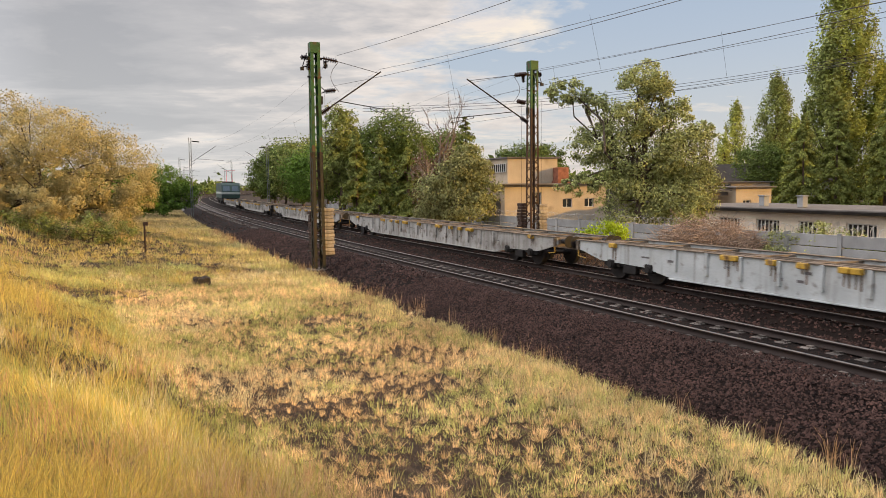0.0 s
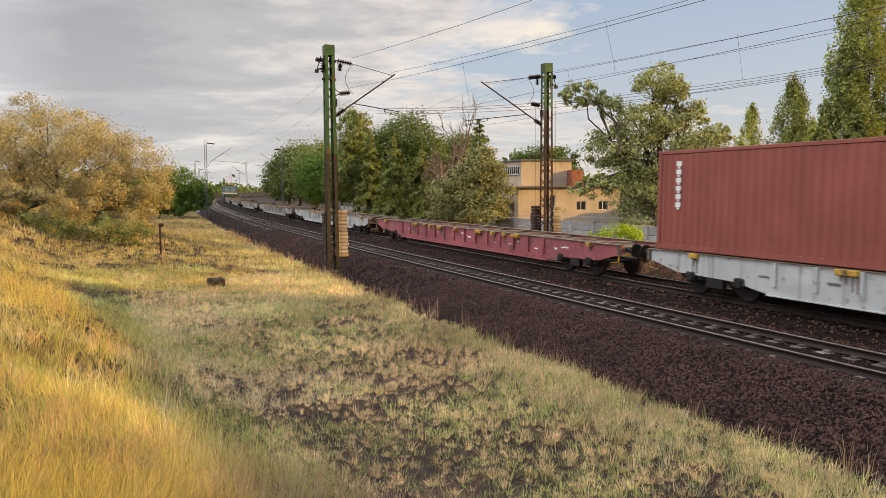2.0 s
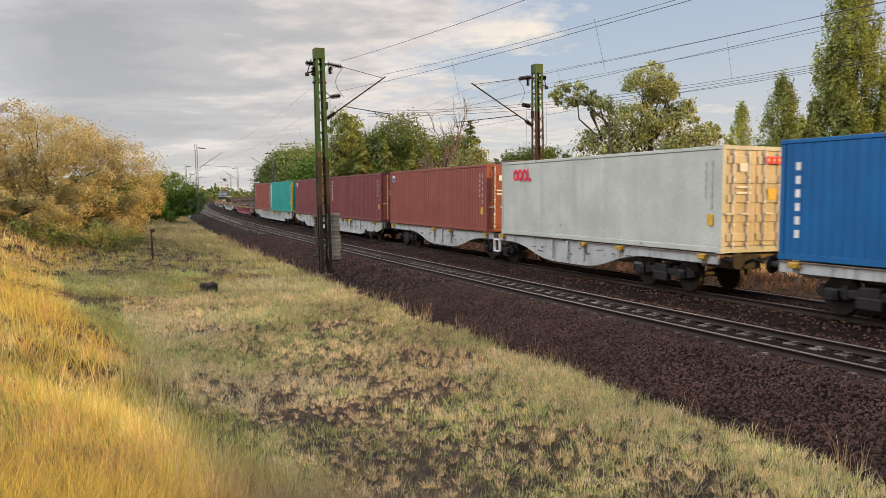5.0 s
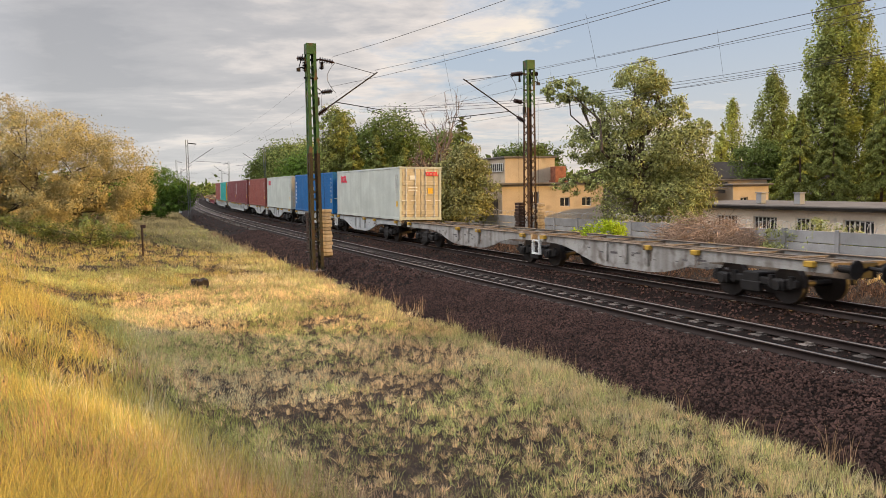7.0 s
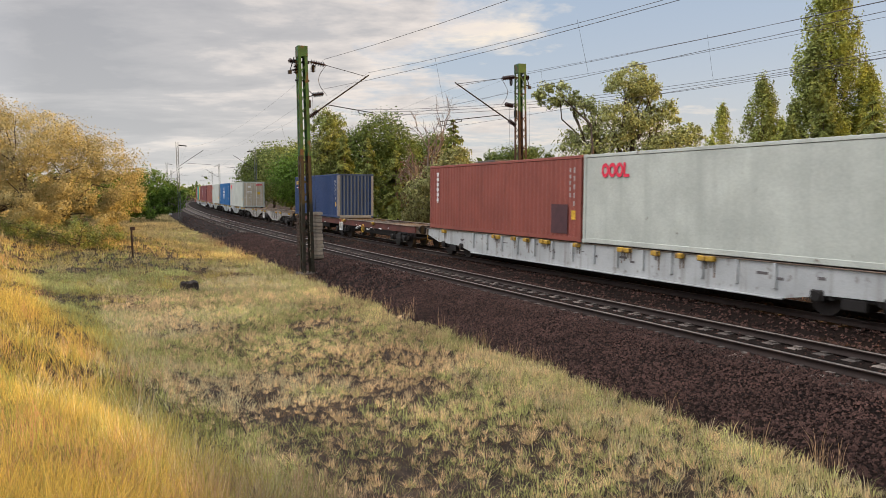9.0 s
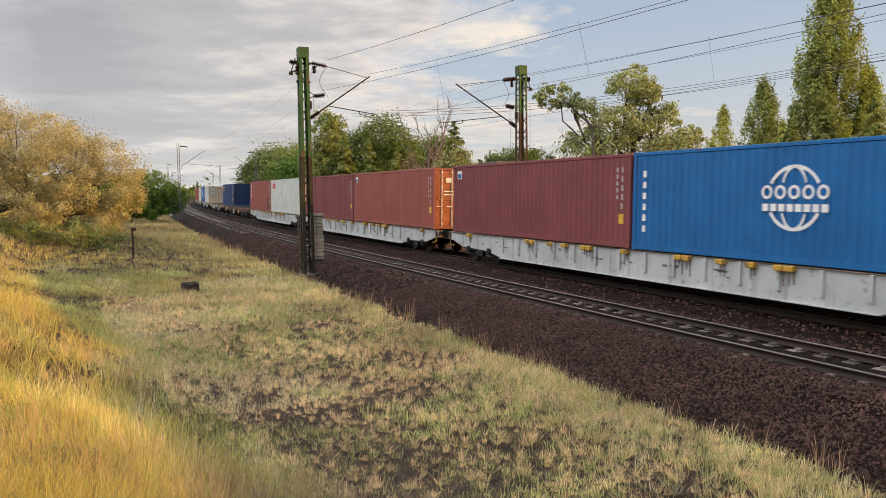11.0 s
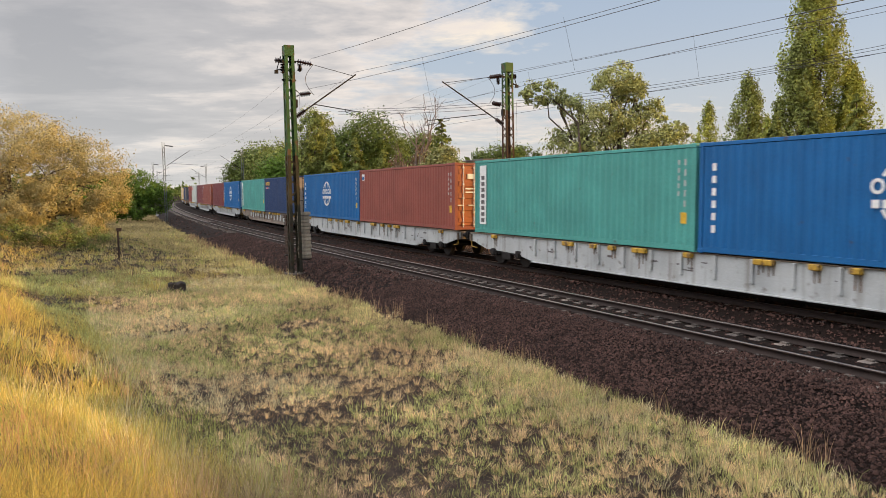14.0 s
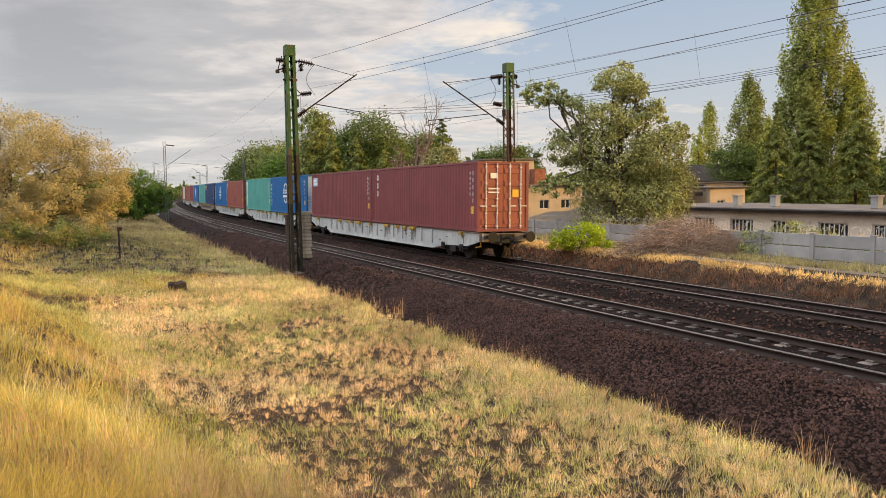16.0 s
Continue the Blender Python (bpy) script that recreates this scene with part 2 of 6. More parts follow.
    def lathe(self, a, b, profile, n=12):
        """A turned body between a and b; profile: (share of the way, radius)."""
        a, b = Vector(a), Vector(b)
        q = (b - a).to_track_quat("Z", "Y")
        vs, fs = [], []
        for f, r in profile:
            vs += [a.lerp(b, f) + q @ Vector((r * math.cos(2 * math.pi * k / n), r * math.sin(2 * math.pi * k / n), 0)) for k in range(n)]
        m = len(profile)
        for i in range(m - 1):
            fs += [(i * n + k, i * n + (k + 1) % n, (i + 1) * n + (k + 1) % n, (i + 1) * n + k) for k in range(n)]
        return self.add(vs, fs + [tuple(range(n - 1, -1, -1)), tuple(range((m - 1) * n, m * n))])

    def mesh(self, name, mt, smooth=False):
        me = bpy.data.meshes.new(name)
        me.from_pydata([(x, -y, z) for x, y, z in self.v] if MIRROR["on"] else self.v, [], self.f)
        me.materials.append(mt)
        bm = bmesh.new()
        bm.from_mesh(me)
        bmesh.ops.recalc_face_normals(bm, faces=bm.faces)
        bm.to_mesh(me)
        bm.free()
        if smooth:
            for p in me.polygons:
                p.use_smooth = True
        return me


def part(name, shape, mt, parent=None, label="", smooth=False, m=None):
    ob = new(name, shape.mesh(name, mt, smooth) if isinstance(shape, Shape) else shape)
    if parent:
        ob.parent = parent
    if m is not None:
        ob.matrix_local = m
    if label:
        ob["label"] = label
    return ob


def thing(name, label, category, group="", m=None, kind=""):
    ob = tagged(new(name), label, category, group, kind)
    ob.empty_display_size = 0.2
    if m is not None:
        ob.matrix_world = m
    return ob

# ---- materials of the place ----
M_GROUND = material("dry_soil", (0.048, 0.034, 0.024), 0.95, vary=0.6, scale=2.6, fine=34, bump=0.9, spots=((0.026, 0.020, 0.016), 3.3, 0.48, 0.6), spec=0.1)
# bed is near black: the shade in the gaps between stones is its colour
M_BALLAST = material("ballast_bed_shaded", (0.009, 0.005, 0.0035), 0.9, vary=0.4, scale=1.2, fine=26, bump=1.0, spec=0.1)
M_STONE = material("ballast_stone", (0.045, 0.0245, 0.0192), 0.85, vary=0.3, scale=1.1, fine=60, bump=0.3, island=0.9, spec=0.12)
M_RAILTOP = material("rail_steel", (0.18, 0.155, 0.135), 0.44, 0.9, vary=0.1, scale=3, fine=60, bump=0.02)
M_RAILSIDE = material("rail_rust", (0.022, 0.013, 0.010), 0.8, 0.1, vary=0.3, scale=4, fine=40)
M_SLEEPER = material("sleeper_concrete", (0.125, 0.104, 0.088), 0.9, vary=0.4, scale=3, fine=40, randomize=0.5)
M_GREEN = material("mast_green_paint", (0.028, 0.085, 0.026), 0.6, 0.1, vary=0.35, scale=2.0, fine=30, spots=((0.10, 0.05, 0.025), 3.0, 0.55, 0.66))
M_RUST = material("mast_rust", (0.05, 0.027, 0.018), 0.8, 0.1, vary=0.45, scale=2.2, fine=30)
M_DARKSTEEL = material("dark_steel", (0.022, 0.018, 0.016), 0.6, 0.5, vary=0.35, scale=3, fine=40)
M_WIRE = material("wire_copper", (0.05, 0.042, 0.04), 0.5, 0.6, vary=0.2, scale=3, fine=40, bump=0)
M_INSUL = material("brown_porcelain", (0.035, 0.016, 0.011), 0.25, 0.0, vary=0.2, bump=0)
M_DARKMAST = material("mast_dark_paint", (0.034, 0.03, 0.018), 0.8, 0.1, vary=0.4, scale=2.2, fine=30, spots=((0.06, 0.028, 0.016), 3.0, 0.55, 0.66))
M_BRICK = material("old_grey_brick", (0.28, 0.235, 0.18), 0.92, vary=0.35, scale=5, fine=50, randomize=0.35, bump=0.5)

# ---- ground ----
def line_set(dense0, dense1, step, lo, hi, grow=1.16):
    a = list(np.arange(dense0, dense1 + 1e-6, step))
    d = step
    while a[-1] < hi:
        d *= grow
        a.append(a[-1] + d)
    d = step
    while a[0] > lo:
        d *= grow
        a.insert(0, a[0] - d)
    return np.array(a)


def build_ground():
    xs, ys = line_set(-30, 32, 0.5, -2500, 2500), line_set(-4, 70, 0.5, -2500, 2500)
    gx, gy = np.meshgrid(xs, ys)
    gz = ground_z(gx, gy)
    far = np.clip((np.hypot(gx, gy) - 300) / 500, 0, 1)
    gz = gz * (1 - far) + 1.0 * far
    nx, ny = len(xs), len(ys)
    idx = np.arange(nx * ny).reshape(ny, nx)
    f = np.stack([idx[:-1, :-1], idx[:-1, 1:], idx[1:, 1:], idx[1:, :-1]], -1).reshape(-1, 4)
    ob = finish("ground", np.stack([gx, gy, gz], -1).reshape(-1, 3), f, M_GROUND, smooth=True)
    tagged(ob, "dry sandy soil of the railway bank and fields", "ground", kind="structure")


build_ground()

S_ALL = np.concatenate([np.arange(-430, -40, 10.0), np.arange(-40, 160, 2.0), np.arange(160, 620, 10.0)])


def swept(profile, ss, o0=0.0, cant=True):
    """Vertices and faces of a profile (o, z) swept along the tracks."""
    rows = []
    for s in ss:
        for o, z in profile:
            x, y = on_track(s, o0 + o)
            rows.append((x, y, z - (CANT * o if cant else 0)))
    n, k = len(ss), len(profile)
    idx = np.arange(n * k).reshape(n, k)
    f = np.stack([idx[:-1, :-1], idx[:-1, 1:], idx[1:, 1:], idx[1:, :-1]], -1).reshape(-1, 4)
    return np.array(rows), f


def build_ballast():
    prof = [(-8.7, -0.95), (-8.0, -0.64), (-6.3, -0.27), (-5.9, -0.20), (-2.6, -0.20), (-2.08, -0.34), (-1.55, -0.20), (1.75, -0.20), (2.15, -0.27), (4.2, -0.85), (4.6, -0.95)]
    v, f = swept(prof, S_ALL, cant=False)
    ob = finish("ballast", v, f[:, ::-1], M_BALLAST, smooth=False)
    tagged(ob, "crushed stone ballast under two tracks, darkened as the shade between its stones", "ballast", kind="structure")


build_ballast()


def ballast_height(o):
    return np.interp(o, [-8.7, -8.0, -6.3, -5.9, -2.6, -2.08, -1.55, 1.75, 2.15, 4.2, 4.6], [-0.95, -0.64, -0.27, -0.20, -0.20, -0.34, -0.20, -0.20, -0.27, -0.85, -0.95])


def scatter_stones():
    """Loose ballast stones where the bank looks down on them."""
    rng = np.random.default_rng(5)
    vs, fs, n0 = [], [], 0
    base = np.array([[1, 0, 0], [-1, 0, 0], [0, 1, 0], [0, -1, 0], [0, 0, 1], [0, 0, -1]], float)
    tri = np.array([[0, 2, 4], [2, 1, 4], [1, 3, 4], [3, 0, 4]])   # the underside is never seen
    for s0, s1, o0, o1, count, size in ((-9, 10, -8.4, -5.0, 50000, 0.029), (10, 45, -8.4, -5.0, 14000, 0.052), (-9, 30, -5.0, 2.6, 20000, 0.043), (30, 95, -8.0, 2.6, 3000, 0.08)):
        s, o = rng.uniform(s0, s1, count), rng.uniform(o0, o1, count)
        x, y = on_track(s, o)
        z = ballast_height(o) - 0.03 * (np.abs(o + APART) < 0.66) + 0.045 * (np.abs(o + APART) > 0.80) * np.clip((2.1 - np.abs(o + APART)) / 0.6, 0, 1) + 0.03 * ((np.abs(o) < 1.5) & (np.abs(np.abs(o) - 0.72) > 0.1))
        sz = size * rng.uniform(0.55, 1.35, (count, 1, 1))
        sh = base[None] * rng.uniform(0.6, 1.25, (count, 6, 1)) * rng.uniform(0.7, 1.2, (count, 1, 3))
        a = rng.uniform(0, 6.28, (count, 3)) * np.array([1.0, 0.2, 1.0]) - np.array([0.0, 0.63, 0.0])
        ca, sa = np.cos(a), np.sin(a)
        rz = np.zeros((count, 3, 3)); rz[:, 0, 0] = ca[:, 0]; rz[:, 0, 1] = -sa[:, 0]; rz[:, 1, 0] = sa[:, 0]; rz[:, 1, 1] = ca[:, 0]; rz[:, 2, 2] = 1
        rx = np.zeros((count, 3, 3)); rx[:, 1, 1] = ca[:, 1]; rx[:, 1, 2] = -sa[:, 1]; rx[:, 2, 1] = sa[:, 1]; rx[:, 2, 2] = ca[:, 1]; rx[:, 0, 0] = 1
        p = np.einsum("nij,nkj->nki", rz @ rx, sh) * sz + np.stack([x, y, z + size * 0.25], -1)[:, None]
        vs.append(p.reshape(-1, 3))
        fs.append((tri[None] + (np.arange(count) * 6)[:, None, None]).reshape(-1, 3) + n0)
        n0 += count * 6
    ob = finish("ballast_stones", np.concatenate(vs), np.concatenate(fs), M_STONE)
    tagged(ob, "loose dark brown crushed stones of the track bed", "ballast stones", kind="stuff")


scatter_stones()


def build_rails():
    for o0, word in ((0.0, "far"), (-APART, "near")):
        for side in (-1, 1):
            c = o0 + side * GAUGE / 2
            foot = [(-0.062, -0.155), (-0.062, -0.14), (-0.010, -0.12), (-0.010, -0.045), (-0.036, -0.035), (-0.036, -0.006), (0.036, -0.006), (0.036, -0.035), (0.010, -0.045), (0.010, -0.12), (0.062, -0.14), (0.062, -0.155)]
            ss = np.concatenate([np.arange(-430, -40, 10.0), np.arange(-40, 160, 2.0), np.arange(160, 620, 8.0)])
            lift = -CANT * (side * GAUGE / 2)
            v, f = swept([(o, z + lift) for o, z in foot], ss, c, cant=False)
            rail = finish("rail", v, f[:, ::-1], M_RAILSIDE)
            tagged(rail, "rusty steel rail with a worn bright running head", "rail", "rails of the two tracks", "structure")
            v, f = swept([(-0.036, -0.006 + lift), (-0.028, lift), (0.028, lift), (0.036, -0.006 + lift)], ss, c, cant=False)
            finish("rail_head", v, f[:, ::-1], M_RAILTOP, parent=rail)


build_rails()


def sleeper_shape():
    sh = Shape()
    prof = [(-1.30, 0.10), (-1.28, 0.20), (-0.45, 0.20), (-0.35, 0.16), (0.35, 0.16), (0.45, 0.20), (1.28, 0.20), (1.30, 0.10), (1.30, 0.0), (-1.30, 0.0)]
    n = len(prof)
    vs = [(y, x, z) for y in (-0.13, 0.13) for x, z in prof]
    fs = [(i, (i + 1) % n, n + (i + 1) % n, n + i) for i in range(n)] + [tuple(range(n)), tuple(range(2 * n - 1, n - 1, -1))]
    sh.add(vs, fs)
    for side in (-1, 1):
        for d in (-1, 1):
            x = side * GAUGE / 2 + d * 0.11
            sh.box(-0.07, 0.07, x - 0.05, x + 0.05, 0.20, 0.235)
    return sh


def build_sleepers():
    me = sleeper_shape().mesh("sleeper", M_SLEEPER)
    for o0, word in ((-APART, "near"), (0.0, "far")):
        track = thing("track_sleepers", "worn grey concrete sleepers half sunk in dark ballast", "sleepers", kind="structure")
        for s in np.arange(-12, 70, 0.6):
            ob = new("sleeper", me)
            ob.parent = track
            ob.matrix_local = track_pose(s, o0, -0.377 if o0 else -0.435)
        rest = Shape()
        for s in np.concatenate([np.arange(70, 260, 0.6)]):
            rest.box(-0.13, 0.13, -1.3, 1.3, 0, 0.2, track_pose(s, o0, -0.37 if o0 else -0.43))
        ob = part("distant_sleepers", rest, M_SLEEPER, track)
        ob["kind"] = "stuff"


build_sleepers()


# ---- overhead line masts ----
def lattice_mast(name, s, o, top, arm_to, label, lower, pillars=True):
    """A square riveted lattice mast; arm_to: +1 or -1, the side on which its bracket reaches over a track."""
    x, y = on_track(s, o)
    base = -0.7
    mast = thing(name, label, "catenary mast", "overhead line masts")
    mast.matrix_world = Matrix.Translation((x, y, base)) @ Matrix.Rotation(heading(s), 4, "Z")
    hgt = top - base
    wb, wt = 0.25, 0.20

    def half(z):
        return wb + (wt - wb) * z / hgt

    cap = 0.45
    split = lower
    for zone, (z0, z1), mt in (("lower", (0, split), M_RUST if o > 0 else M_DARKMAST), ("upper", (split, hgt - cap), M_GREEN)):
        if z1 - z0 < 0.1:
            continue
        for sx in (-1, 1):
            for sy in (-1, 1):
                sh = Shape()
                a0, a1 = half(z0), half(z1)
                for dx, dy in (((0.045, 0.007), (0.007, 0.04)) if o > 0 else ((0.066, 0.007), (0.007, 0.058))):
                    vs = []
                    for z, a in ((z0, a0), (z1, a1)):
                        cx, cy = sx * (a - dx), sy * (a - dy)
                        vs += [(cx - dx, cy - dy, z), (cx + dx, cy - dy, z), (cx + dx, cy + dy, z), (cx - dx, cy + dy, z)]
                    sh.add(vs, [(0, 1, 5, 4), (1, 2, 6, 5), (2, 3, 7, 6), (3, 0, 4, 7), (3, 2, 1, 0), (4, 5, 6, 7)])
                part("leg", sh, mt, mast)
        step, z, flip = 0.42, z0 + 0.05, 1
        while z + step < z1:
            for k in range(4):
                a0, a1 = half(z), half(z + step)
                m = Matrix.Rotation(k * math.pi / 2, 3, "Z")
                p = m @ Vector((-a0 * flip * (0.95), -a0 * 0.97, z))
                q = m @ Vector((a1 * flip * (0.95), -a1 * 0.97, z + step))
                d = (q - p).normalized()
                w = d.cross(m @ Vector((0, -1, 0))).normalized() * 0.022
                nrm = (m @ Vector((0, -1, 0))) * 0.005
                vs = [p - w - nrm, p + w - nrm, p + w + nrm, p - w + nrm, q - w - nrm, q + w - nrm, q + w + nrm, q - w + nrm]
                part("brace", Shape().add(vs, [(0, 1, 5, 4), (1, 2, 6, 5), (2, 3, 7, 6), (3, 0, 4, 7), (3, 2, 1, 0), (4, 5, 6, 7)]), mt, mast)
            z += step
            flip = -flip
    t = half(hgt)
    part("cap", Shape().box(-t - 0.01, t + 0.01, -t - 0.01, t + 0.01, hgt - cap, hgt, bevel=0.015), M_GREEN, mast, "bright green cap box")
    part("footing", Shape().box(-0.45, 0.45, -0.45, 0.45, -0.6, 0.25, bevel=0.03), M_SLEEPER, mast, "concrete footing")
    # bracket over the track
    d = arm_to
    reach = abs(o - (0.0 if o > 0 else -APART))
    zf, zt = hgt - 2.95, hgt - 1.10
    tip = Vector((d * (2.95 if d > 0 else 3.5), 0, hgt - (1.05 if d > 0 else 1.02)))
    foot = Vector((d * half(zf), 0, zf))
    way = (tip - foot).normalized()
    part("bracket_tube", Shape().tube(foot + way * 0.55, tip, 0.032, 0.03, 10), M_DARKSTEEL, mast, smooth=False)

    def insulator(a, b, name="insulator"):
        a, b = Vector(a), Vector(b)
        prof = [(0, 0.035), (0.06, 0.035)]
        for i in range(6):
            c = (i + 0.6) / 6.4
            prof += [(c - 0.03, 0.04), (c - 0.025, 0.115), (c + 0.03, 0.07), (c + 0.035, 0.04)]
        part(name, Shape().lathe(a, b, prof + [(1, 0.03)]), M_INSUL, mast, "dark brown ribbed insulator")

    insulator(foot + way * 0.05, foot + way * 0.55)
    za = hgt - 0.62
    insulator((d * (t + 0.16), 0, za), (d * (t + 0.82), 0, za - 0.10))
    part("stay", Shape().tube((d * t, 0, za), (d * (t + 0.18), 0, za), 0.025).tube((d * (t + 0.82), 0, za - 0.10), tip - way * 0.12, 0.012), M_DARKSTEEL, mast)
    p0 = foot + way * 1.0
    p1 = Vector((d * (3.2 if d > 0 else reach + 1.0), 0, zf + (0.27 if d > 0 else 0.12)))
    part("registration_tube", Shape().tube(p0, p1, 0.02, 0.018, 8), M_DARKSTEEL, mast)
    p2 = p1.lerp(p0, 0.35)
    part("steady_arm", Shape().tube(p2, p2 + Vector((0, 0, -0.10)), 0.015).tube(p2 + Vector((0, 0, -0.10)), Vector((p1.x + d * 0.05, 0, p1.z - 0.22)), 0.014), M_DARKSTEEL, mast)
    # fittings behind the mast and the return wire's insulators
    insulator((-d * (t + 0.04), 0, hgt - 0.75), (-d * (t + 0.06), 0, hgt - 1.15))
    insulator((-d * (t + 0.02), 0.1, hgt - 0.62), (-d * (t + 0.36), 0.1, hgt - 0.60))
    part("clamp", Shape().box(-t - 0.12, t + 0.12, -0.03, 0.03, hgt - 0.70, hgt - 0.62), M_DARKSTEEL, mast)
    part("clamp", Shape().box(-t - 0.10, t + 0.10, -0.03, 0.03, hgt - 1.45, hgt - 1.38), M_DARKSTEEL, mast)
    insulator((d * (t + 0.24), -0.05, hgt - 2.0), (d * (t + 0.70), -0.05, hgt - 1.93))
    part("insulator_arm", Shape().tube((d * t, -0.05, hgt - 1.78), (d * (t + 0.26), -0.05, hgt - 1.99), 0.02).tube((d * t, -0.05, hgt - 2.1), (d * (t + 0.26), -0.05, hgt - 2.0), 0.02), M_DARKSTEEL, mast)
    insulator((d * (t + 0.30), 0.04, za - 0.10), (d * (t + 0.28), 0.04, za - 0.42))
    loop = [Vector((d * (t + 0.85 - 0.35 * math.sin(math.pi * f)), 0, za - 0.12 - 1.25 * f)) for f in np.linspace(0, 1, 9)]
    part("jumper_cable", Shape().pipe(loop, 0.011, 5), M_WIRE, mast)
    part("switch_arm", Shape().tube((-d * t, 0, hgt - 0.95), (-d * (t + 0.30), 0, hgt - 1.02), 0.03).tube((-d * (t + 0.30), 0, hgt - 1.0), (-d * (t + 0.12), 0, hgt - 0.45), 0.02).box(-d * (t + 0.32) - 0.07, -d * (t + 0.32) + 0.07, -0.06, 0.06, hgt - 1.16, hgt - 1.02), M_DARKSTEEL, mast)
    part("joint_box", Shape().box(d * (t + 0.06) - 0.06, d * (t + 0.06) + 0.06, -0.08, 0.08, hgt - 2.55, hgt - 2.2, bevel=0.02), M_DARKSTEEL, mast)
    return mast


MAST_S = 17.8
lattice_mast("catenary_mast", MAST_S, -APART - 3.35, 9.05, 1, "green painted riveted lattice mast with rusty foot beside the track", 5.2)
lattice_mast("catenary_mast", MAST_S + 0.4, 3.3, 8.95, -1, "rusty brown lattice mast with green cap behind the far track", 7.4)


def tension_weight(s, o, z0, count, label, wide=0.21, mt=M_BRICK):
    """Weights that hang on the mast and keep the overhead wire taut."""
    x, y = on_track(s, o)
    stack = thing("tension_weight", label, "tension weight", "tension weights at the masts", Matrix.Translation((x, y, z0)) @ Matrix.Rotation(heading(s), 4, "Z"))
    rng = random.Random(int(s * 10 + o))
    me = Shape().box(-wide, wide, -0.2, 0.2, 0.010, 0.150, bevel=0.016).mesh("weight_block", mt)
    for i in range(count):
        ob = new("weight_block", me)
        ob.parent = stack
        ob.matrix_local = pose(rng.uniform(-0.025, 0.025), rng.uniform(-0.02, 0.02), i * 0.154, 0, 0, rng.uniform(-4, 4))
    part("rod", Shape().tube((0, 0, -0.08), (0, 0, 7.1 - z0), 0.006, 0.006, 6).box(-0.2, 0.2, -0.15, 0.15, -0.05, 0.0), M_DARKSTEEL, stack)
    return stack


tension_weight(MAST_S, -APART - 3.35 + 0.42, 0.12, 13, "stack of grey weights hanging beside the green mast", 0.24)
tension_weight(MAST_S + 0.5, -APART - 3.35 - 0.12, 0.30, 11, "dark stack of weights hanging behind the green mast", 0.13, M_RUST)
tension_weight(MAST_S + 0.3, 3.3 + 0.44, 0.55, 10, "stack of grey weights hanging beside the rusty mast")
tension_weight(MAST_S + 0.8, 3.3 - 0.38, 0.6, 10, "dark stack of weights hanging behind the rusty mast", 0.14, M_RUST)

# ---- the train ----
MIRROR["on"] = True
PAINT = {
    # orange doors are red ones, pale_blue doors blue ones, with sunlight mixed in
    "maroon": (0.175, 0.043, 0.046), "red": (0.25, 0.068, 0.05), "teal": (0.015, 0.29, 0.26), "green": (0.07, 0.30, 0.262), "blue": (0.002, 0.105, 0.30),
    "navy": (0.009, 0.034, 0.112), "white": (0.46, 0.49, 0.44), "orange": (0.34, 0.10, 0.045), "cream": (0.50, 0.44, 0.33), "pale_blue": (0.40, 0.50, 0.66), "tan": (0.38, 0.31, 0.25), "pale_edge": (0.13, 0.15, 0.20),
}


def paint(kind):
    return material("container_" + kind, PAINT[kind], 0.58, 0.0, vary=0.14, scale=0.8, fine=18, bump=0.04, spots=((0.08, 0.04, 0.025), 2.6, 0.68, 0.76), streaks=(tuple(c * 0.72 for c in PAINT[kind]), 1.6, 0.52, 0.75))


M_LETTER = material("white_lettering", (0.72, 0.72, 0.70), 0.6, vary=0.08, scale=6, fine=30, bump=0)
M_FAINT = material("faded_lettering", (0.42, 0.42, 0.41), 0.6, vary=0.2, scale=6, fine=30, bump=0)
M_YELLOW = material("yellow_paint", (0.66, 0.40, 0.035), 0.55, vary=0.2, scale=6, fine=30, bump=0.05)
M_LOCK = material("worn_yellow_paint", (0.50, 0.30, 0.035), 0.65, vary=0.3, scale=5, fine=30, bump=0.08, spots=((0.12, 0.07, 0.04), 5.0, 0.5, 0.62))
M_PINK = material("faded_red_lettering", (0.70, 0.03, 0.07), 0.6, vary=0.1, bump=0)
M_DARKBAR = material("dark_lettering", (0.11, 0.10, 0.10), 0.6, vary=0.1, bump=0)
M_WAGONGREY = material("wagon_grey", (0.42, 0.44, 0.44), 0.55, 0.0, vary=0.14, scale=1.1, fine=24, bump=0.08, spots=((0.13, 0.10, 0.075), 3.6, 0.60, 0.74), streaks=((0.15, 0.125, 0.10), 5.0, 0.54, 0.76))
M_WAGONDIRTY = material("wagon_grey_dirty", (0.35, 0.34, 0.32), 0.65, 0.0, vary=0.22, scale=1.1, fine=24, bump=0.08, spots=((0.12, 0.095, 0.075), 3.0, 0.54, 0.70), streaks=((0.13, 0.11, 0.09), 4.2, 0.5, 0.74))
M_WAGONBROWN = material("wagon_grey_brown", (0.21, 0.175, 0.145), 0.7, 0.0, vary=0.25, scale=0.9, fine=24, bump=0.08, spots=((0.17, 0.12, 0.085), 1.3, 0.50, 0.60))
M_WAGONPINK = material("wagon_faded_red", (0.30, 0.085, 0.095), 0.65, 0.0, vary=0.2, scale=1.0, fine=24, bump=0.08, spots=((0.13, 0.05, 0.045), 2.0, 0.56, 0.68))
M_WAGONRUST = material("wagon_rust_red", (0.11, 0.035, 0.026), 0.75, 0.0, vary=0.35, scale=1.3, fine=26, bump=0.1)
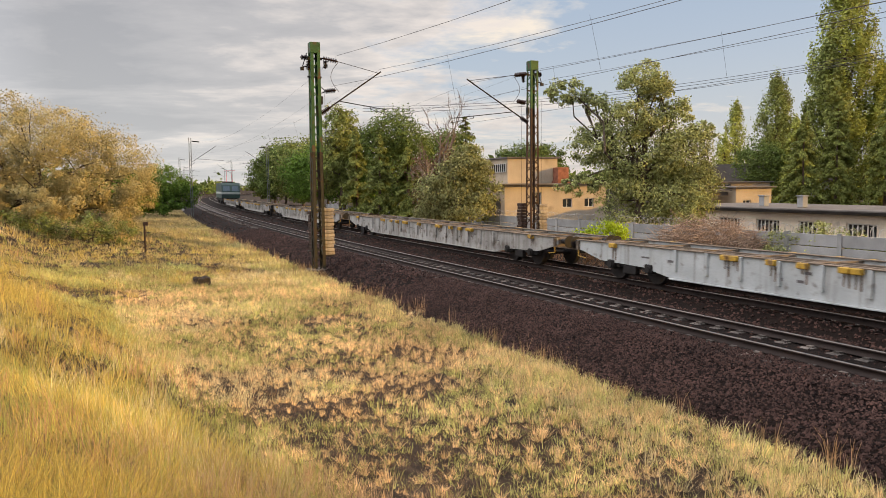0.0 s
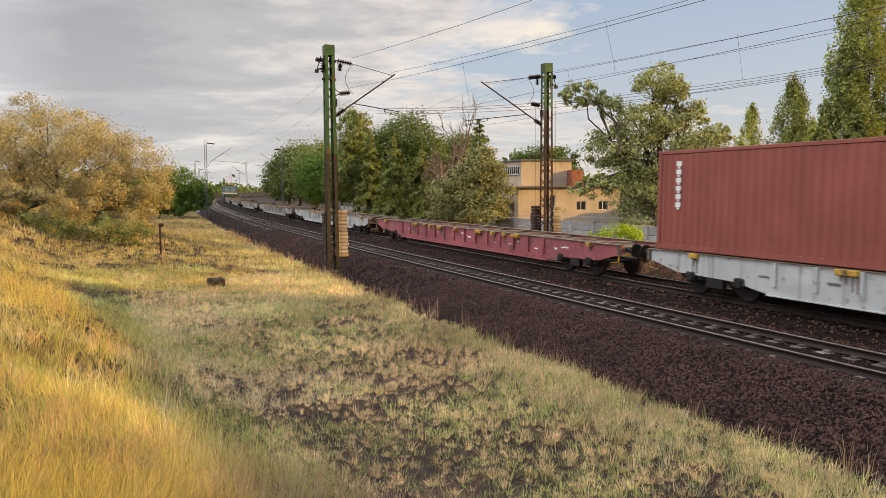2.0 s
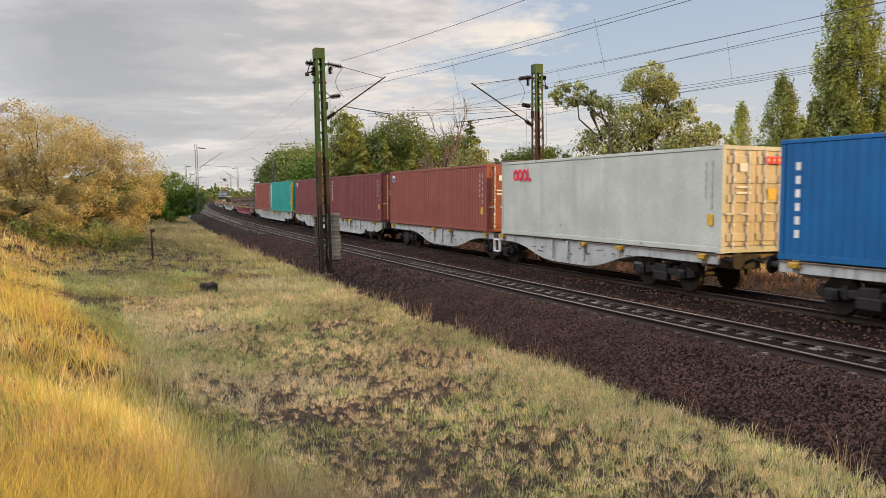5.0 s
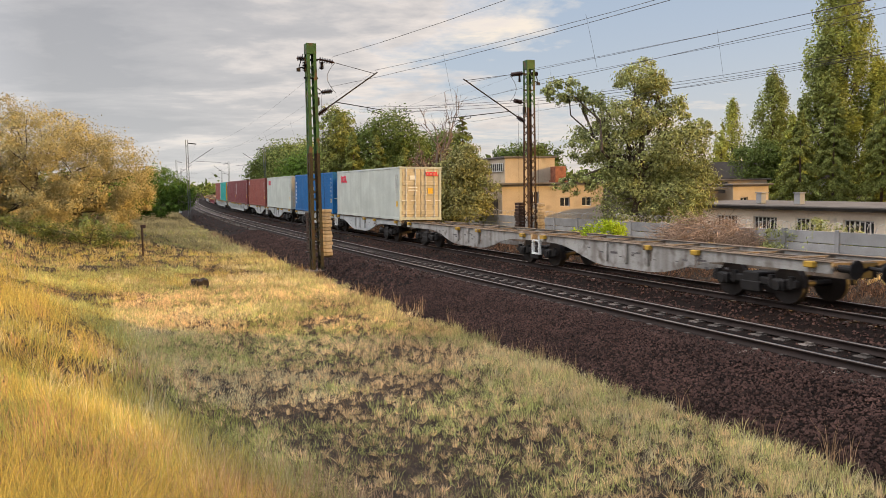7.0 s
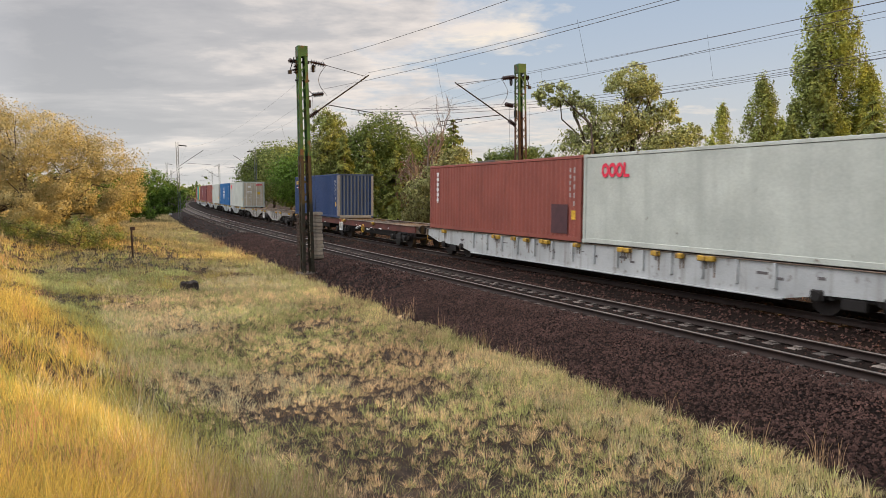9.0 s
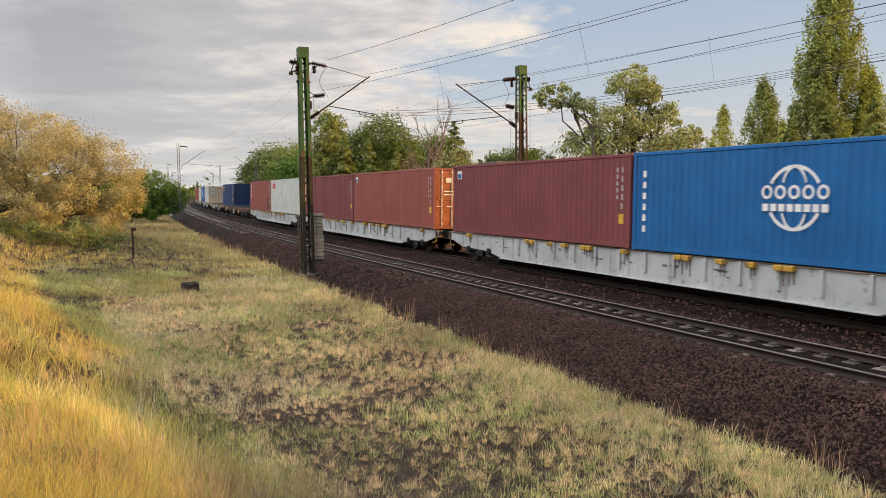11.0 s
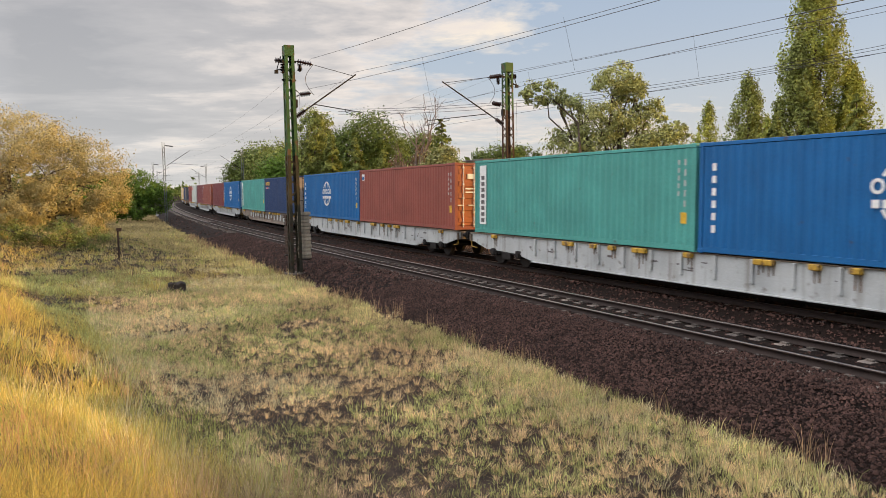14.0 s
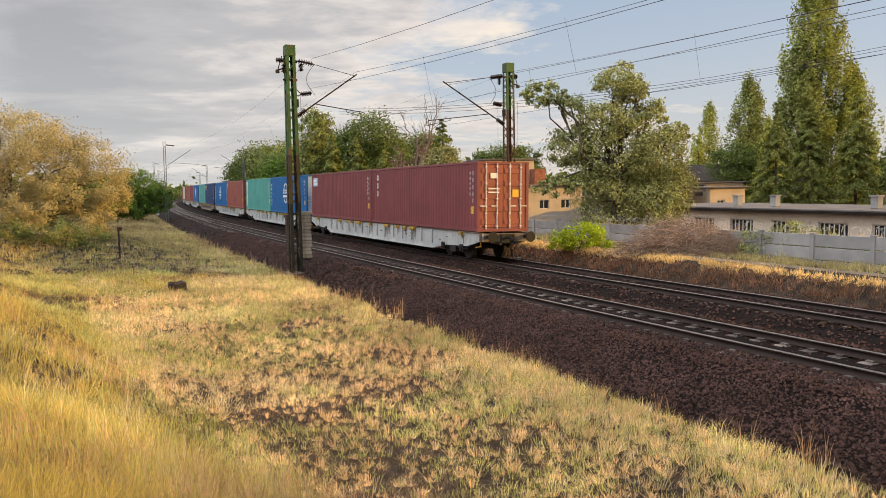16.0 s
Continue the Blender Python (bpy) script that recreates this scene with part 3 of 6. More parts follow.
M_DECK = material("rusty_deck", (0.15, 0.115, 0.085), 0.8, 0.1, vary=0.4, scale=2.0, fine=30, bump=0.1)
M_BOGIE = material("bogie_black", (0.012, 0.010, 0.009), 0.75, 0.1, vary=0.4, scale=4, fine=40)
M_WHEEL = material("wheel_steel", (0.022, 0.017, 0.015), 0.7, 0.2, vary=0.3, scale=4, fine=40)

M_STAIN = material("rust_stain", (0.17, 0.12, 0.09), 0.8, vary=0.4, scale=3, fine=20, bump=0.05)

CL, CW, CH = 12.192, 2.438, 2.896


def corrugated(length, height, pitch=0.28, depth=0.036):
    """A corrugated sheet in x (length) and z, waves in y."""
    n = max(2, round(length / pitch))
    p = length / n
    xs = []
    for i in range(n):
        a = i * p
        xs += [(a, 0), (a + p * 0.25, 0), (a + p * 0.5, -depth), (a + p * 0.75, -depth)]
    xs.append((length, 0))
    vs = [(x, y, z) for x, y in xs for z in (0, height)]
    return vs, [(2 * i, 2 * i + 2, 2 * i + 3, 2 * i + 1) for i in range(len(xs) - 1)]


SHAPES = {}


def container_shapes():
    side, end, roof, frame_s = Shape(), Shape(), Shape(), Shape()
    vs, fs = corrugated(CL - 0.3, CH - 0.28)
    side.add([(x + 0.15, y - CW / 2 + 0.03, z + 0.16) for x, y, z in vs], fs)
    vs, fs = corrugated(CL - 0.3, CH - 0.28, 0.6, 0.006)
    flat = Shape().add([(x + 0.15, y - CW / 2 + 0.022, z + 0.16) for x, y, z in vs], fs)
    vs, fs = corrugated(CW - 0.28, CH - 0.28, 0.25, 0.045)
    end.add([(0.03 - y, x - CW / 2 + 0.14, z + 0.16) for x, y, z in vs], fs)
    vs, fs = corrugated(CL - 0.2, CW - 0.16, 0.30, 0.02)
    roof.add([(x + 0.1, z - CW / 2 + 0.08, CH - 0.02 + y) for x, y, z in vs], fs)
    for x0, x1 in ((0, 0.15), (CL - 0.15, CL)):
        for y0, y1 in ((-CW / 2, -CW / 2 + 0.14), (CW / 2 - 0.14, CW / 2)):
            frame_s.box(x0 + 0.008, x1 - 0.008, y0 + 0.006, y1 - 0.006, 0.1, CH - 0.1, bevel=0.012)
            for z0 in (0, CH - 0.118):
                frame_s.box(x0 - 0.002, x1 + 0.026 * (x0 == 0), y0 - 0.004, y1 + 0.004, z0, z0 + 0.118, bevel=0.01)
        frame_s.box(x0 + 0.01, x1 - 0.01, -CW / 2 + 0.14, CW / 2 - 0.14, 0.02, 0.18).box(x0 + 0.01, x1 - 0.01, -CW / 2 + 0.14, CW / 2 - 0.14, CH - 0.12, CH - 0.01)
    for y0, y1 in ((-CW / 2, -CW / 2 + 0.06), (CW / 2 - 0.06, CW / 2)):
        frame_s.box(0.15, CL - 0.15, y0 + 0.004, y1, 0.02, 0.17, bevel=0.01).box(0.15, CL - 0.15, y0 + 0.004, y1, CH - 0.11, CH - 0.012, bevel=0.01)
    frame_s.box(0.1, CL - 0.1, -CW / 2 + 0.07, CW / 2 - 0.07, 0.08, 0.14)
    leaf = Shape()
    leaf.box(0.035, 0.075, 0.012, CW / 2 - 0.145, 0.19, CH - 0.13, bevel=0.01)
    for k in range(5):
        z = 0.32 + k * 0.52
        leaf.box(0.012, 0.04, 0.06, CW / 2 - 0.2, z, z + 0.22, bevel=0.012)
    bars = Shape()
    bars.tube((-0.012, 0, 0.12), (-0.012, 0, CH - 0.08), 0.018, 0.018, 8)
    for z in (0.22, 0.75, 1.35, 1.95, 2.65):
        bars.box(-0.03, 0.02, -0.035, 0.035, z, z + 0.05)
    bars.box(-0.05, -0.01, -0.28, 0, 1.05, 1.09)
    SHAPES.update(flat=flat, side=side, end=end, roof=roof, frame=frame_s, leaf=leaf, bars=bars)


container_shapes()
MESHES = {}


def mesh_in(shape, mt):
    """The shared mesh of a shape in one paint."""
    key = (shape, mt.name)
    if key not in MESHES:
        MESHES[key] = SHAPES[shape].mesh(shape, mt)
    return MESHES[key]


def plate(parent, name, x0, x1, z0, z1, mt, label="", y=-CW / 2 - 0.009, thick=0.012):
    part(name, Shape().box(x0, x1, y - thick / 2, y + thick / 2, z0, z1), mt, parent, label)


def ring_plate(parent, name, cx, cz, r0, r1, mt, n=20, sx=1.0, a0=0.0, a1=2 * math.pi, label=""):
    sh = Shape()
    y = -CW / 2 - 0.012
    vs, fs = [], []
    for i in range(n + 1):
        w = a0 + (a1 - a0) * i / n
        for r in (r0, r1):
            vs.append((cx + sx * r * math.cos(w), y, cz + r * math.sin(w)))
            vs.append((cx + sx * r * math.cos(w), y + 0.01, cz + r * math.sin(w)))
    for i in range(n):
        a, b = 4 * i, 4 * i + 4
        fs += [(a, a + 2, b + 2, b), (a + 1, b + 1, b + 3, a + 3), (a, b, b + 1, a + 1), (a + 2, a + 3, b + 3, b + 2)]
    sh.add(vs, fs)
    part(name, sh, mt, parent, label)


def container(kind, label, rear="doors", rear_kind=None, marks="none"):
    """A forty-foot high-cube box; x runs from its rear end (0) to its front end, its near long side faces -y."""
    box = thing("shipping_container", label, "shipping container", "containers on the train")
    mt = paint(kind)
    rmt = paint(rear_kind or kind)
    part("frame", mesh_in("frame", mt), mt, box)
    skin = "flat" if kind == "white" else "side"
    part("side_panel", mesh_in(skin, mt), mt, box)
    ob = part("side_panel", mesh_in(skin, mt), mt, box)
    ob.matrix_local = Matrix.Translation((CL, 0, 0)) @ Matrix.Rotation(math.pi, 4, "Z")
    part("roof", mesh_in("roof", mt), mt, box)
    ob = part("front_panel", mesh_in("end", mt), mt, box)
    ob.matrix_local = Matrix.Translation((CL, 0, 0)) @ Matrix.Rotation(math.pi, 4, "Z")
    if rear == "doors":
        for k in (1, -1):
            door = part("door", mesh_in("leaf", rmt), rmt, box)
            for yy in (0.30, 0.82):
                # white bars: the sun on them is put into the colour
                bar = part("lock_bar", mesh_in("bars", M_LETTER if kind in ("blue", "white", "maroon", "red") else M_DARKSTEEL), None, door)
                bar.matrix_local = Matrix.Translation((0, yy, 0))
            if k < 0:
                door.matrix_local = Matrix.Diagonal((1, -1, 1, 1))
    else:
        part("rear_panel", mesh_in("end", rmt), rmt, box)
        edge = M_YELLOW if "yellow-edged" in label else paint("pale_edge") if kind == "navy" else None
        if edge:
            for y in (-CW / 2 - 0.012, CW / 2 - 0.14):
                part("corner_post", Shape().box(-0.014, 0.145, y, y + 0.152, 0.12, CH - 0.12, bevel=0.012), edge, box, ("yellow" if edge is M_YELLOW else "pale grey") + " corner post")
            part("end_sill", Shape().box(-0.014, 0.10, -CW / 2 + 0.15, CW / 2 - 0.15, 0.01, 0.19, bevel=0.012), edge, box, ("yellow" if edge is M_YELLOW else "pale grey") + " end sill")
    # small print near the rear post
    for z0, z1, x in ((1.5, 2.55, 0.62), (1.2, 2.6, 0.38)):
        for i in range(5):
            a = z0 + (z1 - z0) * i / 5
            plate(box, "small_print", x - 0.03, x + 0.03, a, a + (z1 - z0) / 5 * 0.62, M_FAINT)
    plate(box, "yellow_label", 0.3, 0.52, 0.75, 1.05, M_YELLOW)
    F = CL
    if marks == "column":          # upright word of six letters near the front
        for i in range(6):
            plate(box, "lettering", F - 1.0, F - 0.8, 2.43 - i * 0.235, 2.57 - i * 0.235, M_LETTER)
            plate(box, "lettering", F - 0.94, F - 0.86, 2.36 - i * 0.235, 2.42 - i * 0.235, M_LETTER)
        if "dark patch" in label:
            plate(box, "dark_patch", 0.75, 1.75, 0.25, 1.25, material("dark_red_patch", (0.07, 0.03, 0.035), 0.7, vary=0.2))
    elif marks == "strip":         # white strip with dark letters
        plate(box, "lettering_strip", F - 0.95, F - 0.45, 0.35, 2.68, M_LETTER, "white strip")
        for i in range(8):
            plate(box, "lettering", F - 0.82, F - 0.58, 2.12 - i * 0.24, 2.27 - i * 0.24, M_DARKBAR, y=-CW / 2 - 0.018)
    elif marks == "globe":         # round emblem with two bars of writing
        cx, cz = CL * 0.53, 1.55
        ring_plate(box, "emblem_ring", cx, cz + 0.02, 0.70, 0.78, M_LETTER, 24, 1.0, radians(28), radians(152))
        ring_plate(box, "emblem_ring", cx, cz + 0.02, 0.70, 0.78, M_LETTER, 24, 1.0, radians(208), radians(332))
        ring_plate(box, "emblem_ring", cx, cz + 0.02, 0.70, 0.78, M_LETTER, 16, 0.5, radians(30), radians(150))
        ring_plate(box, "emblem_ring", cx, cz + 0.02, 0.70, 0.78, M_LETTER, 16, 0.5, radians(210), radians(330))
        for i in range(5):
            x = cx - 0.94 + i * 0.39
            ring_plate(box, "lettering", x + 0.16, cz + 0.16, 0.10, 0.17, M_LETTER, 12, 0.95)
        for i in range(8):
            plate(box, "lettering", cx - 0.92 + i * 0.235, cx - 0.92 + i * 0.235 + 0.17, cz - 0.30, cz - 0.12, M_LETTER)
        for i in range(6):
            plate(box, "lettering", F - 0.60, F - 0.47, 0.55 + i * 0.32, 0.74 + i * 0.32, M_LETTER)
    elif marks == "rings":         # four faded red rounded letters
        for i in range(3):
            ring_plate(box, "lettering", F - 1.15 - i * 0.35, 2.35, 0.12, 0.23, M_PINK, 14, 0.78)
        plate(box, "lettering", F - 2.13, F - 2.05, 2.13, 2.57, M_PINK)
        plate(box, "lettering", F - 2.31, F - 2.13, 2.13, 2.22, M_PINK)
        # the same marks on the far door leaf
        for i in range(3):
            part("lettering", Shape().box(-0.05, -0.038, 0.28 + i * 0.2, 0.45 + i * 0.2, 2.42, 2.62, bevel=0.02), M_PINK, box)
            part("lettering", Shape().box(-0.056, -0.049, 0.335 + i * 0.2, 0.395 + i * 0.2, 2.48, 2.56), rmt, box)
        part("lettering", Shape().box(-0.05, -0.038, 0.88, 0.93, 2.42, 2.62).box(-0.05, -0.038, 0.88, 1.02, 2.42, 2.47), M_PINK, box)
    elif marks == "bar":           # yellow word with a small line below
        for i in range(5):
            ring_plate(box, "lettering", F - 0.72 - i * 0.33, 2.42, 0.085, 0.16, M_YELLOW, 12, 0.85)
        plate(box, "lettering", F - 2.1, F - 1.5, 2.02, 2.09, M_LETTER)
        plate(box, "lettering", F - 1.45, F - 1.1, 1.99, 2.12, M_PINK)
        plate(box, "lettering", F - 1.05, F - 0.7, 2.02, 2.09, M_LETTER)
    elif marks == "short":         # three large upright letters
        for i in range(3):
            ring_plate(box, "lettering", F - 0.9, 2.4 - i * 0.42, 0.09, 0.16, M_LETTER, 12, 0.6)
    elif marks == "badge":
        plate(box, "badge", F - 0.85, F - 0.45, 2.3, 2.65, M_LETTER)
        plate(box, "badge", F - 0.80, F - 0.5, 2.33, 2.52, paint("blue"), y=-CW / 2 - 0.018)
    elif marks == "poster":
        plate(box, "sticker", F - 1.5, F - 0.5, 2.05, 2.6, paint("pale_blue"), "pale blue sticker with bars")
        plate(box, "sticker_bar", F - 1.4, F - 0.75, 2.13, 2.27, M_LETTER, y=-CW / 2 - 0.018)
        plate(box, "sticker_bar", F - 1.15, F - 0.56, 2.36, 2.50, M_LETTER, y=-CW / 2 - 0.018)
    if rear == "doors":
        # placards on the doors
        part("placard", Shape().box(-0.004, 0.008, 0.42, 0.72, 1.45, 1.75), M_YELLOW, box)
        part("placard", Shape().box(-0.004, 0.008, -0.62, -0.30, 2.2, 2.42), M_LETTER, box)
        part("placard", Shape().box(-0.004, 0.008, -0.72, -0.2, 1.6, 1.66), M_LETTER, box)
        part("placard", Shape().box(-0.004, 0.008, -0.72, -0.2, 1.75, 1.81), M_LETTER, box)
    return box


def bogie(parent, x, deck):
    bg = part("bogie", Shape().box(x - 1.35, x + 1.35, -1.06, -0.94, 0.42, 0.62, bevel=0.03).box(x - 1.35, x + 1.35, 0.94, 1.06, 0.42, 0.62, bevel=0.03)
              .box(x - 0.25, x + 0.25, -1.1, 1.1, 0.45, 0.72, bevel=0.03).box(x - 0.3, x + 0.3, -1.12, -0.95, 0.22, 0.5, bevel=0.03), M_BOGIE, parent)
    for dx in (-0.9, 0.9):
        w = Shape()
        for y in (-0.75, 0.75):
            k = 1 if y > 0 else -1
            w.tube((x + dx, y - 0.065, 0.46), (x + dx, y + 0.065, 0.46), 0.46, 0.46, 22).tube((x + dx, y + k * -0.065, 0.46), (x + dx, y + k * -0.095, 0.46), 0.49, 0.49, 22)
        w.tube((x + dx, -1.05, 0.46), (x + dx, 1.05, 0.46), 0.08, 0.08, 10)
        part("wheelset", w, M_WHEEL, bg)
        part("axle_box", Shape().box(x + dx - 0.17, x + dx + 0.17, -1.16, -0.94, 0.33, 0.62, bevel=0.04).tube((x + dx, -1.2, 0.46), (x + dx, -1.1, 0.46), 0.11, 0.11, 12), M_BOGIE, bg)
        for sx in (-0.3, 0.3):
            part("spring", Shape().tube((x + dx + sx, -1.02, 0.40), (x + dx + sx, -1.02, 0.70), 0.085, 0.085, 10), M_BOGIE, bg)


def buffers(parent, x, d):
    for y in (-0.875, 0.875):
        part("buffer", Shape().tube((x, y, 1.0), (x + d * 0.42, y, 1.0), 0.09, 0.09, 12).tube((x + d * 0.42, y, 1.0), (x + d * 0.46, y, 1.0), 0.22, 0.22, 16), M_BOGIE, parent)
    part("coupler", Shape().tube((x, 0, 0.98), (x + d * 0.5, 0, 0.95), 0.05, 0.05, 8).box(x - 0.1, x + 0.1, -0.3, 0.3, 0.75, 1.1), M_BOGIE, parent)


def frame_half(name, parent, outline, x0, x1, mt, ribs, locks, deck_z, marks=True, seed=1):
    """Two side sills with the given outline, deck members, ribs and yellow locks between x0 and x1."""
    rng = random.Random(seed)
    for y0, y1, k in ((-1.13, -1.07, -1), (1.07, 1.13, 1)):
        part("side_sill", Shape().prism(outline, y0, y1), mt, parent)
        part("top_flange", Shape().box(x0, x1, min(y0, y1) - 0.05, max(y0, y1) + 0.05, deck_z, deck_z + 0.03, bevel=0.008), M_DECK, parent)
    for x in ribs:
        part("rib", Shape().box(x - 0.045, x + 0.045, -1.20, -1.13, deck_z - 0.62, deck_z - 0.004, bevel=0.012), mt, parent)
    for x in locks:
        part("lock", Shape().box(x - 0.13, x + 0.13, -1.28, -1.14, deck_z - 0.13, deck_z + 0.015, bevel=0.02), M_LOCK, parent)
        part("lock", Shape().box(x - 0.13, x + 0.13, 1.14, 1.30, deck_z - 0.075, deck_z + 0.03, bevel=0.02), M_LOCK, parent)
        part("stain", Shape().box(x - 0.09, x - 0.04, -1.136, -1.131, deck_z - rng.uniform(0.3, 0.6), deck_z - 0.1).box(x + 0.05, x + 0.09, -1.136, -1.131, deck_z - rng.uniform(0.25, 0.5), deck_z - 0.1), M_STAIN, parent)
    if marks:
        for i in range(14):
            x = rng.uniform(x0 + 3, x1 - 3)
            z = deck_z - rng.uniform(0.22, 0.5)
            w = rng.choice((0.12, 0.2, 0.35))
            part("small_print", Shape().box(x, x + w, -1.138, -1.131, z, z + rng.choice((0.03, 0.05, 0.07))), M_DARKBAR if mt is not M_WAGONRUST and mt is not M_WAGONPINK else M_LETTER, parent)


DECK = 1.125


def flat_wagon(mt, label, seed):
    """Eighty-foot flat wagon on two bogies, body from -12.6 to 12.6, running towards +x."""
    w = thing("container_wagon", label, "freight wagon", "wagons of the train")
    L = 12.62
    low = [(-L, 0.82), (-L + 0.25, 0.80), (-L + 1.3, 0.55), (-L + 3.4, 0.50), (-L + 4.6, 0.30)]
    outline = low + [(-x, z) for x, z in reversed(low)] + [(L, DECK), (-L, DECK)]
    ribs = [x for x in np.arange(-7.8, 7.9, 1.2)]
    locks = [-10.9, -5.75, -5.45, -4.6, -3.6, -2.35, -2.05, 0.3, 2.1, 2.4, 3.5, 4.4, 5.6, 5.9, 10.6]
    frame_half("frame", w, outline, -L, L, mt, ribs, locks, DECK, True, seed)
    for x in np.arange(-L + 0.3, L, 2.0):
        part("cross_member", Shape().box(x - 0.09, x + 0.09, -1.07, 1.07, DECK - 0.2, DECK - 0.01), M_DECK, w)
    part("centre_sill", Shape().box(-L, L, -0.32, -0.22, DECK - 0.45, DECK - 0.02).box(-L, L, 0.22, 0.32, DECK - 0.45, DECK - 0.02).box(-L + 0.02, -L + 0.14, -1.2, 1.2, DECK - 0.32, DECK - 0.03).box(L - 0.14, L - 0.02, -1.2, 1.2, DECK - 0.32, DECK - 0.03), M_DECK, w)
    part("bottom_flange", Shape().box(-L + 4.6, L - 4.6, -1.2, -1.05, 0.27, 0.30).box(-L + 4.6, L - 4.6, 1.05, 1.2, 0.27, 0.30), mt, w)
    if mt is M_WAGONBROWN:
        rng = random.Random(17)
        for x in np.arange(-7.2, 7.3, 1.2):
            a, b = rng.uniform(0.15, 0.38), rng.uniform(0.15, 0.40)
            part("repainted_patch", Shape().box(x - a, x + b, -1.136, -1.131, DECK - rng.uniform(0.45, 0.62), DECK - rng.uniform(0.12, 0.25)), M_WAGONGREY, w, "pale grey repainted patch")
    for x in (-L + 2.75, L - 2.75):
        bogie(w, x, DECK)
    buffers(w, -L, -1)
    buffers(w, L, 1)
    for k in (-1, 1):
        part("shunter_handle", Shape().sweep([(k * (L - 0.1), -1.15, 1.1), (k * (L - 0.1), -1.15, 0.6), (k * (L - 0.5), -1.15, 0.55)], 0.018), M_LOCK, w)
    return w


def articulated_wagon(mt, label, seed, slim=False):
    w = thing("articulated_wagon", label, "freight wagon", "wagons of the train")
    L = 12.75
    for k in (-1, 1):
        a, b = (0.25, L) if k > 0 else (-L, -0.25)
        if slim:
            low = [(a, 0.82), (a + 0.3, 0.80), (b - 0.3, 0.80), (b, 0.82)]
        else:
            arch = [(0.25, 0.90), (1.5, 0.88), (2.0, 0.83), (2.6, 0.71), (3.2, 0.54), (3.8, 0.40), (4.4, 0.34), (6.6, 0.34), (7.2, 0.40), (7.8, 0.54), (8.4, 0.71), (9.0, 0.83), (9.5, 0.88), (L, 0.88)]
            low = arch if k > 0 else [(-x, z) for x, z in reversed(arch)]
        outline = low + [(b, DECK), (a, DECK)]
        ribs = [] if slim else [k * x for x in (4.5, 5.5, 6.5)]
        locks = [a + 0.5, a + 4.2, a + 6.2, b - 0.5] if not slim else [a + 6.3, b - 0.6]
        frame_half("frame", w, outline, a, b, mt, ribs, locks, DECK, True, seed + k)
        for x in np.arange(a + 0.15, b, 1.6):
            part("cross_member", Shape().box(x - 0.09, x + 0.09, -1.07, 1.07, DECK - 0.2, DECK - 0.01), M_DECK, w)
        part("centre_sill", Shape().box(a, b, -0.32, -0.2, DECK - 0.42, DECK - 0.02).box(a, b, 0.2, 0.32, DECK - 0.42, DECK - 0.02), M_DECK, w)
        if slim:
            part("air_tank", Shape().tube(((a + b) / 2 - 1.6, -0.55, 0.62), ((a + b) / 2 + 1.6, -0.55, 0.62), 0.22, 0.22, 14).box(a + 3.4, b - 3.4, -0.9, 0.9, 0.45, 0.8, bevel=0.05), M_BOGIE, w)
            hw = Shape()
            for i in range(14):
                p, q = 2 * math.pi * i / 14, 2 * math.pi * (i + 1) / 14
                hw.tube((b - 4.4 + 0.24 * math.cos(p), -1.2, 0.72 + 0.24 * math.sin(p)), (b - 4.4 + 0.24 * math.cos(q), -1.2, 0.72 + 0.24 * math.sin(q)), 0.02, 0.02, 6)
            hw.tube((b - 4.64, -1.2, 0.72), (b - 4.16, -1.2, 0.72), 0.014, 0.014, 6).tube((b - 4.4, -1.2, 0.48), (b - 4.4, -1.2, 0.96), 0.014, 0.014, 6)
            part("hand_wheel", hw, M_YELLOW, w)
    for x in (-10.4, 0.0, 10.4):
        bogie(w, x, DECK)
    buffers(w, -L, -1)
    buffers(w, L, 1)
    part("step", Shape().box(-0.6, -0.55, -1.3, -1.2, 0.45, 0.95).box(-0.15, -0.1, -1.3, -1.2, 0.45, 0.95).box(-0.6, -0.1, -1.3, -1.2, 0.42, 0.47).box(-0.6, -0.1, -1.3, -1.2, 0.90, 0.95), M_LETTER, w)
    return w


